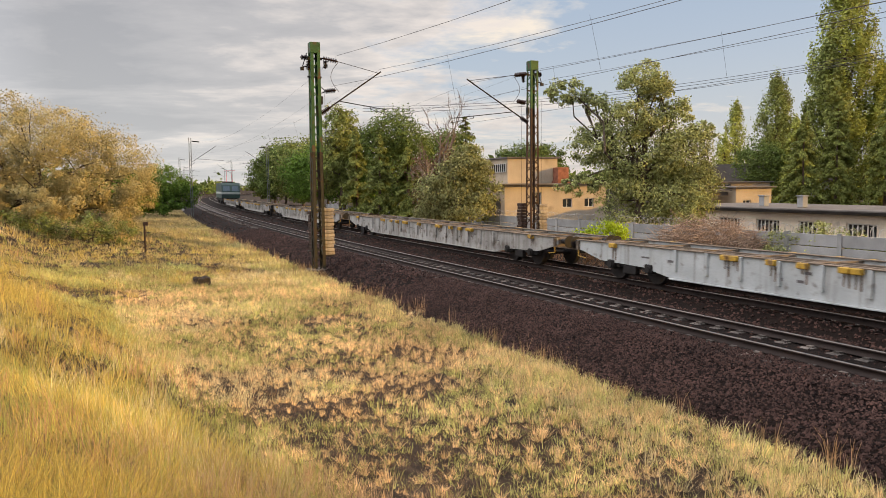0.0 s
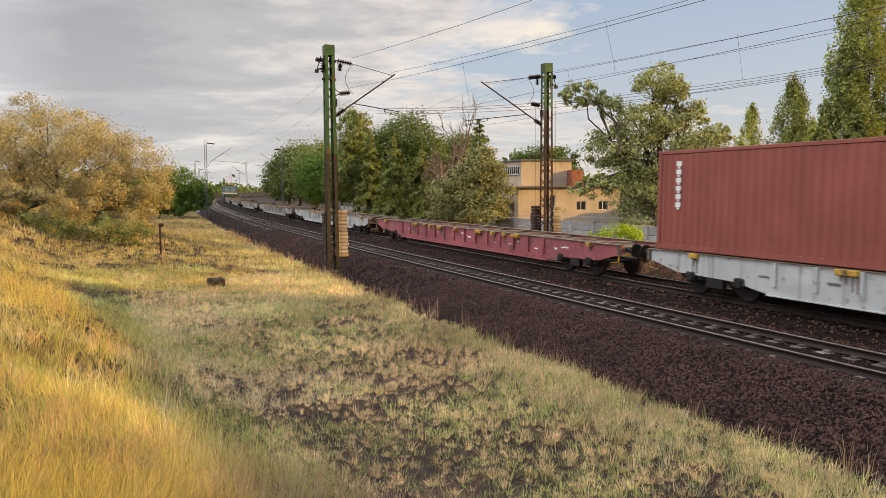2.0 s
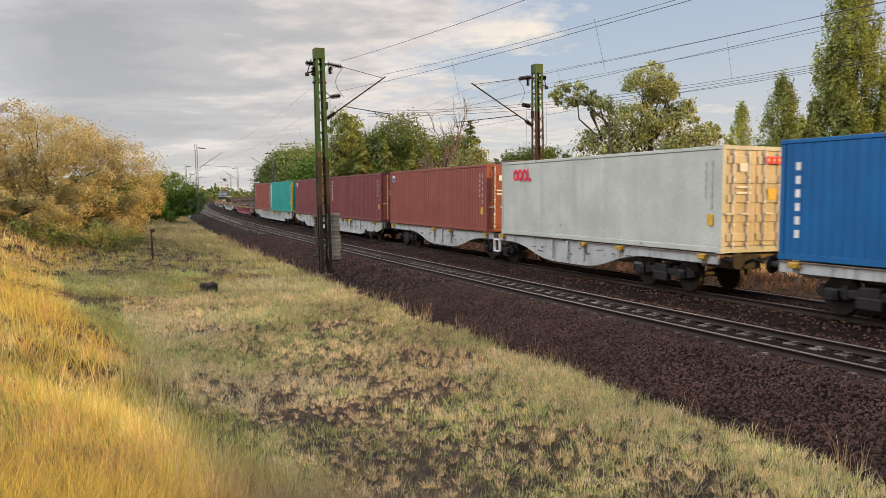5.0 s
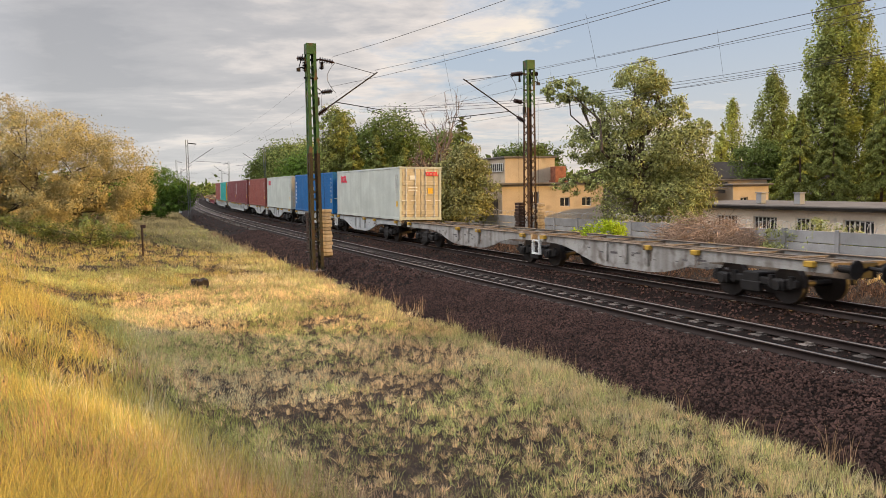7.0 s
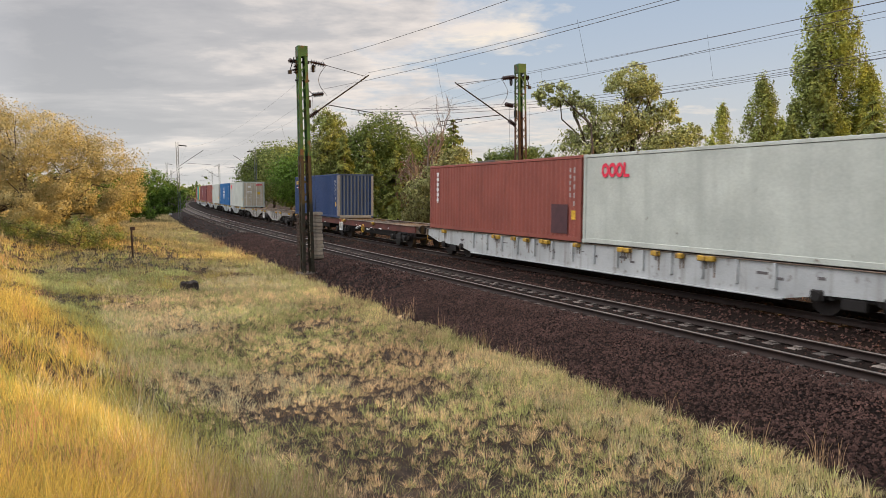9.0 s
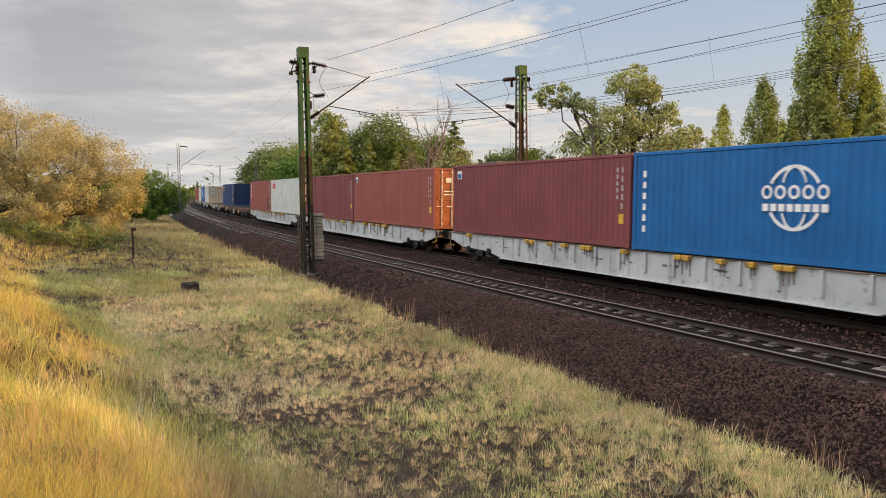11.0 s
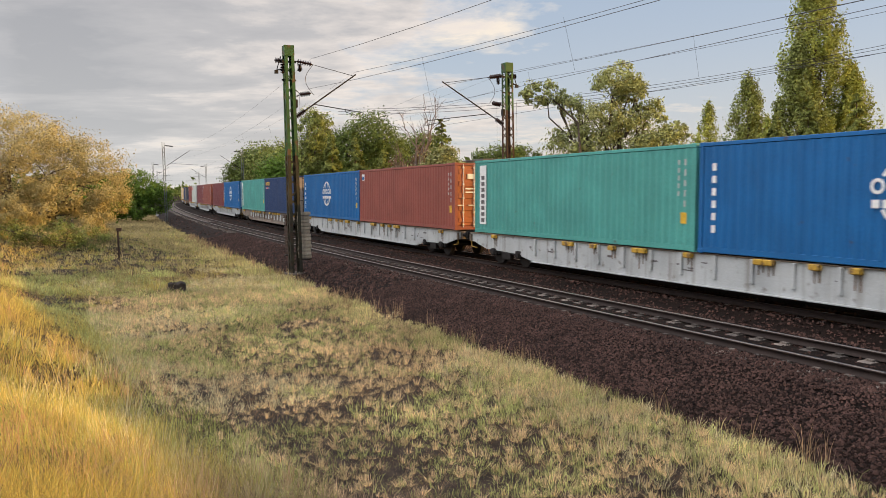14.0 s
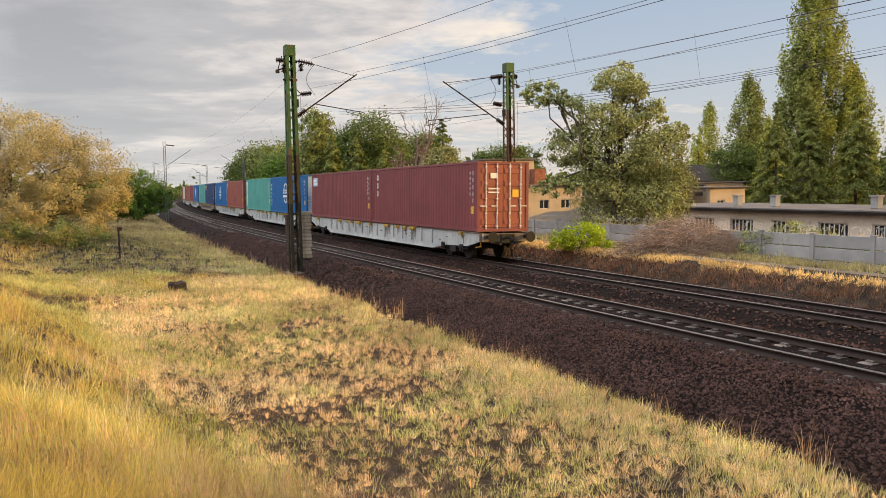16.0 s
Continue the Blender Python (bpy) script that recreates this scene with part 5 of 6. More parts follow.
sh3, L = building("garden_shed", "low grey shed half hidden among trees", (-6.5, 83.0), (-1.5, 80.5), 5, -1.0, 1.9, M_PANEL, [(0.8, 2.0, 0.3, 1.4), (3.0, 4.2, 0.3, 1.4)], 0.2, 0.4, 1)
far1, L = building("distant_house", "small pale distant house by the line", (-70, 262), (-63, 262), 7, 0.0, 3.6, M_CREAM, [(1.2, 2.4, 1.4, 2.8), (4.2, 5.4, 1.4, 2.8)], 0.5, 0.5, 1)

# ---- trees ----
M_BARK = material("grey_bark", (0.10, 0.075, 0.055), 0.95, vary=0.4, scale=3, fine=24, bump=0.8)


def leaf_mat(name, color, trans=0.42, island=0.36):
    return material("leaves_" + name, color, 0.62, vary=0.22, scale=0.35, fine=2.0, bump=0, island=island, translucent=trans, spec=0.12)


LEAF = {
    "silver": leaf_mat("silver", (0.32, 0.34, 0.13), 0.26, 0.55), "willow": leaf_mat("willow", (0.26, 0.26, 0.105), 0.24, 0.5), "olive": leaf_mat("olive", (0.41, 0.35, 0.165), 0.24, 0.16), "green": leaf_mat("green", (0.115, 0.19, 0.03), 0.26, 0.45),
    "dark": leaf_mat("dark", (0.13, 0.17, 0.042), 0.28, 0.5), "spruce": leaf_mat("spruce", (0.185, 0.21, 0.055), 0.3, 0.5), "poplar": leaf_mat("poplar", (0.33, 0.36, 0.085), 0.36, 0.5),
    "lime": leaf_mat("lime", (0.40, 0.50, 0.03)), "light": leaf_mat("light", (0.23, 0.26, 0.075), 0.28, 0.5), "brown": leaf_mat("brown", (0.16, 0.10, 0.05), 0.2),
}


def leaf_quads(pts, size, rng, up=0.0, out=None):
    """Leaves at pts; out: the way each one faces, roughly."""
    n = len(pts)
    if out is None:
        a = rng.normal(size=(n, 3))
        a[:, 2] += up
        a /= np.linalg.norm(a, axis=1, keepdims=True)
        b = np.cross(a, rng.normal(size=(n, 3)))
    else:
        face = out / (np.linalg.norm(out, axis=1, keepdims=True) + 1e-6) + rng.normal(size=(n, 3)) * 0.5
        face[:, 2] += 0.25
        a = np.cross(face, rng.normal(size=(n, 3)))
        a /= np.linalg.norm(a, axis=1, keepdims=True)
        b = np.cross(a, face)
    b /= np.linalg.norm(b, axis=1, keepdims=True)
    s = size * rng.uniform(0.6, 1.4, (n, 1))
    p = pts[:, None] + np.stack([a * s, b * s * 0.5, -a * s, -b * s * 0.5], 1)
    return p.reshape(-1, 3), np.arange(4 * n).reshape(-1, 4)


def clustered(lobes, n, rng, per=55, tight=0.23, hollow=0.45):
    """Leaf places in clumps over ellipsoid lobes (centre, radii), with gaps between, and the way each leaf faces."""
    vol = np.array([r[0] * r[1] * r[2] for _, r in lobes]) ** 0.67
    places, ways = [], []
    for (c, r), share in zip(lobes, vol / vol.sum()):
        k = max(4, int(n * share / per))
        d = rng.normal(size=(k, 3))
        d /= np.linalg.norm(d, axis=1, keepdims=True)
        d *= rng.uniform(hollow, 1.0, (k, 1)) ** 0.6 * (1 + 0.05 * rng.normal(size=(k, 1)))
        cc = np.array(c) + d * np.array(r)
        sg = tight * min(r) * rng.uniform(0.45, 1.35, (k, 1, 1))
        off = np.clip(rng.normal(size=(k, per, 3)), -1.6, 1.6)
        places.append((cc[:, None] + off * sg * np.array([1.1, 1.1, 0.8])).reshape(-1, 3))
        ways.append((off * 0.75 + (d / np.array(r) * min(r))[:, None] * 0.9).reshape(-1, 3))
    return np.concatenate(places), np.concatenate(ways)


def limb(sh, a, b, r0, r1, rng, bend=0.08, n=4):
    a, b = Vector(a), Vector(b)
    pts = [a.lerp(b, i / n) + Vector(rng.normal(size=3)) * bend * (b - a).length * (0 < i < n) for i in range(n + 1)]
    for i in range(n):
        sh.tube(pts[i], pts[i + 1], r0 + (r1 - r0) * i / n, r0 + (r1 - r0) * (i + 1) / n, 7, False)
    return pts


def tree(name, label, x, y, lobes, kind, n, size, seed, trunk=0.2, base=None, category="tree", up=0.0, per=55, tight=0.23, group="", hollow=0.45):
    """lobes: (dx, dy, z, rx, ry, rz), z above the rails."""
    rng = np.random.default_rng(seed)
    zb = float(ground_z(x, y)) - 0.1 if base is None else base
    t = thing(name, label, category, group, m=Matrix.Translation((x, y, zb)))
    lb = [((dx, dy, z - zb), (rx, ry, rz)) for dx, dy, z, rx, ry, rz in lobes]
    sh = Shape()
    top = max(c[2] for c, _ in lb)
    lean = Vector((rng.uniform(-0.3, 0.3), rng.uniform(-0.3, 0.3), top * 0.8))
    limb(sh, (0, 0, -0.3), lean, trunk, trunk * 0.35, rng, 0.03, 5)
    for c, r in lb:
        s0 = lean * float(rng.uniform(0.25, 0.6))
        limb(sh, s0, Vector(c) + Vector((0, 0, r[2] * 0.3)), trunk * 0.5, trunk * 0.12, rng)
        for _ in range(3):
            d = Vector(rng.normal(size=3)).normalized()
            limb(sh, s0.lerp(Vector(c), 0.6), Vector(c) + Vector((d.x * r[0], d.y * r[1], abs(d.z) * r[2])) * 0.85, trunk * 0.25, trunk * 0.06, rng)
    part("trunk", sh, M_BARK, t)
    places, ways = clustered(lb, n, rng, per, tight, hollow)
    v, f = leaf_quads(places, size, rng, up, ways)
    finish("crown", v, f, LEAF[kind], parent=t)
    return t


def spruce(x, y, top, radius, seed, n=5000, kind="spruce", label="dark green spruce with drooping branches"):
    rng = np.random.default_rng(seed)
    zb = float(ground_z(x, y)) - 0.1
    t = thing("spruce", label, "tree", "spruces behind the fence", Matrix.Translation((x, y, zb)))
    h = top - zb
    part("trunk", Shape().tube((0, 0, -0.2), (0, 0, h), 0.18, 0.02, 8), M_BARK, t)
    k = int(h * 16)
    pts, ways = [], []
    for i in range(k):
        f = rng.uniform(0.04, 1.0)
        z = h * f
        r = radius * (1 - f) ** 0.85 * rng.uniform(0.75, 1.12) + 0.08
        a = rng.uniform(0, 6.283)
        m = max(12, int(n / k * (0.4 + 1.2 * (1 - f))))
        u = rng.uniform(0.15, 1, m) ** 0.7
        p = np.stack([np.cos(a) * u * r, np.sin(a) * u * r, z + 0.25 * u * r - 0.55 * (u ** 2) * r], -1)
        off = rng.normal(size=(m, 3)) * np.array([0.10, 0.10, 0.06]) * (0.6 + r * 0.35)
        pts.append(p + off)
        ways.append(off * 3 + np.array([np.cos(a), np.sin(a), 0.35]))
    v, f = leaf_quads(np.concatenate(pts), 0.13, rng, 0.0, np.concatenate(ways))
    finish("crown", v, f, LEAF[kind], parent=t)


def column_poplar(x, y, top, radius, seed, n=9000, kind="poplar", low=0.1):
    rng = np.random.default_rng(seed)
    zb = float(ground_z(x, y)) - 0.1
    t = thing("lombardy_poplar", "tall slender dark green poplar", "tree", "poplars behind the sheds", Matrix.Translation((x, y, zb)))
    h = top - zb
    sh = Shape()
    sh.tube((0, 0, -0.2), (0, 0, h * 0.95), 0.35, 0.04, 8)
    k = int(h * 13)
    pts, ways = [], []
    for i in range(k):
        f = rng.uniform(low, 1.0)
        r = radius * min(1.0, (1 - f) * 2.7) ** 0.62 * (0.65 + 0.35 * min(1.0, f * 4)) * rng.uniform(0.3, 1.15)
        a = rng.uniform(0, 6.283)
        m = int(n / k)
        c = np.array([np.cos(a) * r, np.sin(a) * r, h * f])
        off = rng.normal(size=(m, 3)) * np.array([0.24, 0.24, 0.75])
        pts.append(c + off * radius * 0.32)
        ways.append(off * 1.2 + np.array([np.cos(a), np.sin(a), 0.2]) * 0.8)
        if i % 4 == 0:
            sh.tube((0, 0, max(0.3, h * f - r * 2.2)), tuple(c), 0.06, 0.015, 5, False)
    part("trunk", sh, M_BARK, t)
    v, f = leaf_quads(np.concatenate(pts), 0.18, rng, 0.0, np.concatenate(ways))
    finish("crown", v, f, LEAF[kind], parent=t)


def bare_tree(x, y, top, seed):
    rng = np.random.default_rng(seed)
    zb = float(ground_z(x, y)) - 0.1
    t = thing("bare_tree", "leafless grey-brown dead tree with fine twigs", "tree", m=Matrix.Translation((x, y, zb)))
    sh = Shape()

    def grow(a, d, length, r, level):
        b = a + d * length
        limb(sh, a, b, r, r * 0.55, rng, 0.04, 3)
        if level == 0:
            return
        for _ in range(3 if level > 1 else 4):
            nd = (d + Vector(rng.normal(size=3)) * 0.42 + Vector((0, 0, 0.15))).normalized()
            grow(a.lerp(b, float(rng.uniform(0.45, 1.0))), nd, length * float(rng.uniform(0.5, 0.72)), r * 0.5, level - 1)

    grow(Vector((0, 0, 0)), Vector((0.03, 0, 1)), (top - zb) * 0.48, 0.19, 4)
    part("crown", sh, material("dead_bark", (0.20, 0.15, 0.12), 0.95, vary=0.3, scale=3, fine=24), t)


# the big silvery bush on the bank
tree("silver_bush", "large rounded silvery olive bush in evening light", -24.9, 45.0, [(0, 0, 5.0, 4.3, 3.5, 2.8), (3.2, 0.5, 4.0, 3.0, 3.0, 2.3), (-1.5, 0.6, 6.2, 2.4, 2.4, 2.3), (-3.4, -0.5, 4.5, 3.0, 2.6, 2.6), (4.9, 0, 2.8, 1.5, 1.8, 1.5), (0.5, -2.4, 2.8, 3.4, 1.6, 1.5), (3.6, -0.8, 1.5, 2.2, 1.6, 1.3), (0.4, -1.6, 1.7, 3.2, 1.6, 1.2), (-3.4, -1.6, 2.0, 2.6, 1.6, 1.4)], "olive", 115000, 0.062, 11, 0.22, category="bush", per=230, tight=0.16, hollow=0.8)
tree("silver_bush", "large silvery olive bush joined to its neighbour", -32.4, 44.0, [(0, 0, 4.6, 4.0, 3.2, 2.5), (2.6, -1.2, 3.0, 2.8, 2.4, 1.9), (-4.0, 0, 4.0, 4.0, 3.0, 2.6)], "olive", 55000, 0.065, 12, 0.2, category="bush", per=230, tight=0.16, hollow=0.8)
tree("weed_bush", "low green-grey bush at the foot of the silvery bush", -20.0, 40.5, [(0, 0, 0.9, 1.1, 0.8, 0.9), (1.4, 0.4, 0.7, 1.0, 0.8, 0.8), (-2.0, 0, 1.1, 0.9, 0.8, 0.8), (-4.2, 0.6, 1.3, 1.2, 0.8, 0.8)], "light", 6500, 0.055, 13, 0.05, category="bush")
tree("green_bush", "bright green locust bush on the bank", -37.6, 95.0, [(0, 0, 3.2, 3.0, 2.4, 2.6), (2.4, 1, 2.2, 1.8, 1.8, 2.0), (-3.2, 1, 3.0, 2.8, 2, 2.4), (-6.5, 0, 2.6, 3.0, 2, 2.6), (0.4, -0.6, 1.0, 2.8, 1.6, 1.2)], "green", 21000, 0.15, 14, 0.12, category="bush")
tree("green_bush", "green locust bush further along the bank", -33.0, 74.0, [(0, 0, 2.4, 2.2, 2.2, 1.8), (1.8, 1, 1.8, 1.2, 1.4, 1.1)], "green", 9500, 0.136, 15, 0.12, category="bush")
tree("green_bush", "green bush where the line bends away", -52.0, 118.0, [(0, 0, 2.6, 3.4, 3, 2.2), (3.4, 2, 2.2, 2.2, 2, 1.6)], "dark", 7600, 0.177, 16, 0.12, category="bush")

# trees beyond the fence, from the bend towards the sheds
tree("broadleaf_tree", "dense green broadleaf tree beside the line", -26.0, 124.0, [(0, 0, 7.0, 4.2, 3.5, 3.6), (2.5, 0, 4.6, 3.5, 3, 3.6), (-2.0, 0, 5.0, 3.0, 3, 3.6)], "light", 17100, 0.204, 21, 0.25)
tree("broadleaf_tree", "dense green locust tree beside the line", -19.0, 108.0, [(0, 0, 5.6, 4.0, 3.2, 3.0), (3.2, -2, 4.6, 3.4, 3, 3.2), (-3.5, 0, 4.6, 3.0, 3, 3.2)], "green", 19000, 0.184, 22, 0.22)
tree("broadleaf_tree", "bright green locust tree beside the fence", -14.2, 92.0, [(0, 0, 5.0, 3.0, 3.0, 2.8), (2.4, -1, 3.6, 2.4, 2.2, 2.8), (-2.2, 1, 4.2, 2.4, 2, 2.8)], "green", 17100, 0.163, 23, 0.2)
tree("tall_tree", "tall light green tree with open crown", -14.2, 88.0, [(0, 0, 9.3, 1.9, 2.0, 2.7), (0.9, 0.4, 6.4, 2.3, 2, 2.8), (-1.0, 0, 5.0, 1.9, 2, 2.8)], "light", 15200, 0.15, 24, 0.22)
tree("round_tree", "large dark green rounded tree", -7.2, 78.0, [(0, 0, 7.9, 2.8, 2.6, 2.6), (1.9, 0, 6.2, 2.2, 2.2, 2.6), (-2.0, 0, 6.6, 2.2, 2, 2.6), (0.4, -0.5, 4.2, 3.0, 2.4, 2.6)], "dark", 20900, 0.136, 25, 0.25)
tree("round_tree", "dark green tree between the spruces", -2.0, 86.0, [(0, 0, 6.0, 2.8, 2.6, 3.0), (1.8, 0, 4.4, 2.4, 2.4, 3.0)], "dark", 13300, 0.15, 26, 0.2)
tree("broadleaf_tree", "dark green broadleaf tree where the line bends", -33.6, 136.0, [(0, 0, 6.6, 3.6, 3, 3.0), (2.6, 0, 5.0, 3.0, 3, 3.6), (-2.2, 0, 4.2, 2.4, 3, 3.2)], "dark", 16000, 0.20, 27, 0.25)
tree("broadleaf_tree", "tall dark green tree beside the line", -30.0, 128.0, [(0, 0, 7.4, 3.4, 3, 3.2), (2.2, 0, 4.6, 3.0, 3, 3.6), (-1.8, 0, 3.4, 2.4, 2.4, 2.6)], "dark", 16000, 0.19, 28, 0.25)
tree("broadleaf_tree", "dense dark green tree between the locust trees", -23.0, 116.0, [(0, 0, 6.2, 3.6, 3, 3.0), (0, -1, 3.4, 3.6, 2.6, 2.6)], "dark", 15000, 0.18, 29, 0.22)
spruce(-10.2, 73.0, 8.2, 2.2, 31, 9500, "spruce")
spruce(-7.6, 69.0, 7.5, 2.4, 32, 10500, "spruce")
spruce(-5.0, 68.0, 6.4, 2.1, 33, 9000, "spruce")
spruce(0.1, 64.0, 8.6, 2.7, 34, 9500, "spruce", "dark spruce with pointed top")
spruce(7.6, 86.0, 7.9, 2.0, 35, 4500, "dark", "dark spruce behind the ochre house")
bare_tree(-2.0, 60.0, 8.9, 41)
bare_tree(-3.0, 60.5, 7.4, 42)
tree("brown_bush", "dry brown bush in front of the spruces", -3.0, 66.0, [(0, 0, 3.4, 1.7, 1.5, 2.4), (1.2, 0, 4.6, 1.1, 1, 2.0)], "brown", 3500, 0.13, 43, 0.08, category="bush")
tree("silver_willow", "silvery yellow-green willow by the fence", -0.6, 55.0, [(0, 0, 3.2, 1.7, 1.6, 2.0), (1.2, 0, 4.6, 1.2, 1.1, 1.5), (-1.6, 0, 2.2, 1.3, 1.3, 1.6), (0.6, -0.8, 1.5, 2.0, 1.3, 1.5), (2.0, 0, 2.8, 1.1, 1.1, 2.0)], "willow", 17000, 0.10, 44, 0.14)
tree("silver_willow", "low silvery willow scrub along the fence", -2.6, 57.0, [(0, 0, 0.9, 1.3, 1.0, 0.8), (1.5, 0, 1.0, 1.2, 1.0, 0.9)], "willow", 5000, 0.09, 45, 0.08, category="bush")
tree("distant_tree", "distant green tree behind the ochre house", 9.0, 112.0, [(0, 0, 6.6, 3.0, 2.6, 2.6), (3.4, 0, 6.0, 2.4, 2.4, 2.6), (-2.8, 0, 5.8, 2.0, 2, 2.4)], "dark", 11400, 0.177, 46, 0.2)

# the silver poplar before the sheds
tree("silver_poplar", "big spreading silver poplar with pale leaf undersides", 9.9, 44.0, [
    (0.2, 0, 8.8, 1.5, 1.3, 0.95), (0.9, 0.1, 8.2, 1.0, 0.9, 0.8), (-4.1, 0, 8.2, 1.3, 0.9, 0.7), (-2.6, 0.2, 7.5, 0.9, 0.8, 0.65), (-0.6, 0, 6.5, 2.0, 1.6, 1.2), (1.9, 0, 7.0, 1.0, 0.9, 0.85), (3.5, 0.2, 5.9, 0.9, 0.8, 0.6),
    (-2.7, 0, 5.2, 1.2, 1.1, 1.2), (0.0, 0, 4.4, 2.6, 1.8, 1.8), (2.2, -0.2, 4.6, 1.8, 1.6, 1.7), (-3.4, -0.2, 3.0, 1.4, 0.9, 0.6), (-0.4, -0.8, 1.9, 2.2, 1.4, 1.6), (2.0, -0.8, 1.9, 1.7, 1.4, 1.6), (3.2, -0.3, 3.0, 1.2, 1.1, 1.3)],
    "silver", 58000, 0.08, 51, 0.24, per=60, tight=0.2)
tree("lime_bush", "small bright lime-green bush by the path", 6.4, 36.0, [(0, 0, 0.6, 1.1, 0.8, 0.6), (0.6, 0, 0.8, 0.7, 0.6, 0.5), (-0.9, 0, 0.45, 0.7, 0.6, 0.45), (1.1, 0, 0.4, 0.5, 0.5, 0.4)], "lime", 6000, 0.055, 52, 0.03, category="bush", up=0.6)
tree("green_weeds", "tall grey-green weeds by the fence", 14.2, 31.4, [(0, 0, 0.6, 1.0, 0.7, 0.9), (1.0, -0.6, 0.5, 0.8, 0.6, 0.8), (-1.2, 0.6, 0.4, 0.7, 0.6, 0.7), (2.0, -1.2, 0.3, 0.6, 0.5, 0.5)], "silver", 6000, 0.05, 53, 0.03, category="bush")
tree("green_weeds", "low green weeds at the fence", 16.2, 30.0, [(0, 0, 0.2, 1.0, 0.6, 0.6), (-1.3, 0.6, 0.2, 0.7, 0.5, 0.5), (1.5, -0.9, 0.05, 0.7, 0.5, 0.45)], "green", 3600, 0.055, 54, 0.03, category="bush")

# poplars and spruces over the sheds
column_poplar(44.2, 92.0, 27.4, 3.6, 61, 34000)
column_poplar(41.4, 90.0, 19.0, 2.5, 62, 16000, "light")
column_poplar(48.4, 92.0, 16.0, 3.0, 66, 15000)
column_poplar(44.4, 112.0, 17.6, 3.0, 63, 15000, "light")
column_poplar(47.0, 116.0, 13.0, 2.4, 67, 6000)
column_poplar(45.2, 131.0, 15.6, 2.5, 64, 8000)
column_poplar(42.4, 128.0, 10.0, 2.0, 68, 4000)
spruce(34.6, 82.0, 9.8, 3.6, 71, 16000, "poplar", "tall green spruce among the poplars")
spruce(36.9, 78.0, 10.6, 3.6, 72, 17000, "spruce", "dark broad spruce over the shed roof")
spruce(41.2, 77.0, 11.4, 3.8, 73, 17000, "spruce", "dark spruce over the shed roof")
spruce(33.2, 77.0, 9.6, 3.2, 74, 14000, "spruce", "blue-green spruce over the shed roof")
tree("broadleaf_tree", "green bushy tree between the sheds", 31.8, 84.0, [(0, 0, 5.0, 2.6, 2.2, 2.4), (2.2, 0, 4.0, 2.2, 2.0, 2.2)], "dark", 11400, 0.136, 75, 0.16)
tree("broadleaf_tree", "dark green tree at the end of the sheds", 45.5, 74.0, [(0, 0, 4.6, 3.0, 2.6, 3.4), (2.6, 0, 4.0, 2.4, 2.4, 3.0)], "dark", 13300, 0.136, 76, 0.16)


def brush_pile():
    rng = np.random.default_rng(81)
    x, y = 10.4, 33.2
    t = thing("brush_pile", "heap of dry grey-brown cut branches", "brush pile", m=Matrix.Translation((x, y, float(ground_z(x, y)))))
    sh = Shape()
    for i in range(1500):
        a, u = rng.uniform(0, 6.283), rng.uniform(0, 1) ** 0.5
        px, py = 2.9 * u * math.cos(a), 1.3 * u * math.sin(a)
        top = 1.55 * (1 - u ** 2.2) + 0.1
        z = top * rng.uniform(0.1, 1.0)
        d = Vector((rng.normal() * 0.9 + 0.35, rng.normal() * 0.7, rng.normal() * 0.45 + 0.12)).normalized() * float(rng.uniform(0.35, 0.95))
        p = Vector((px, py, z))
        q = p + d
        sh.tube(p - d, p, 0.008, 0.011, 4, False).tube(p, q + Vector((0, 0, -0.06)), 0.011, 0.004, 4, False)
    tagged(part("dry_brush", sh, material("dry_twig", (0.32, 0.22, 0.15), 0.9, vary=0.3, scale=3, fine=30, bump=0, island=0.4), t), kind="stuff")


brush_pile()


def far_wood():
    """The wooded skyline far off, as clumps of leaves in a belt."""
    rng = np.random.default_rng(91)
    pts = []
    for i in range(420):
        az = rng.uniform(-1.25, 1.15)
        d = rng.uniform(230, 420)
        h = rng.uniform(4, 9.5) * (0.6 if -0.42 < az < -0.22 else 1.0)
        c = np.array([math.sin(az) * d, math.cos(az) * d, 1 + h * 0.5])
        if abs(float(plan_of(c[0], c[1])[1]) + 2) < 14:
            continue
        pts.append(c + rng.normal(size=(90, 3)) * np.array([4.5, 4.5, h * 0.26]))
    v, f = leaf_quads(np.concatenate(pts), 1.1, rng)
    tagged(finish("far_wood", v, f, LEAF["dark"]), "distant belt of dark green trees on the skyline", "woodland", kind="stuff")


far_wood()

# ---- grass ----
def grass_mat(name, color, island=0.4):
    return material("grass_" + name, color, 0.7, vary=0.3, scale=0.3, fine=1.5, bump=0, island=island, translucent=0.35, spec=0.1)


G_GOLD, G_STRAW, G_GREEN, G_RUSSET = grass_mat("golden", (0.54, 0.42, 0.12), 0.5), grass_mat("straw", (0.84, 0.59, 0.33), 0.5), grass_mat("green", (0.37, 0.385, 0.115), 0.55), grass_mat("russet", (0.40, 0.27, 0.15))
G_PALE, G_LITTER = grass_mat("pale", (0.72, 0.625, 0.37)), grass_mat("litter", (0.27, 0.18, 0.105), 0.7)


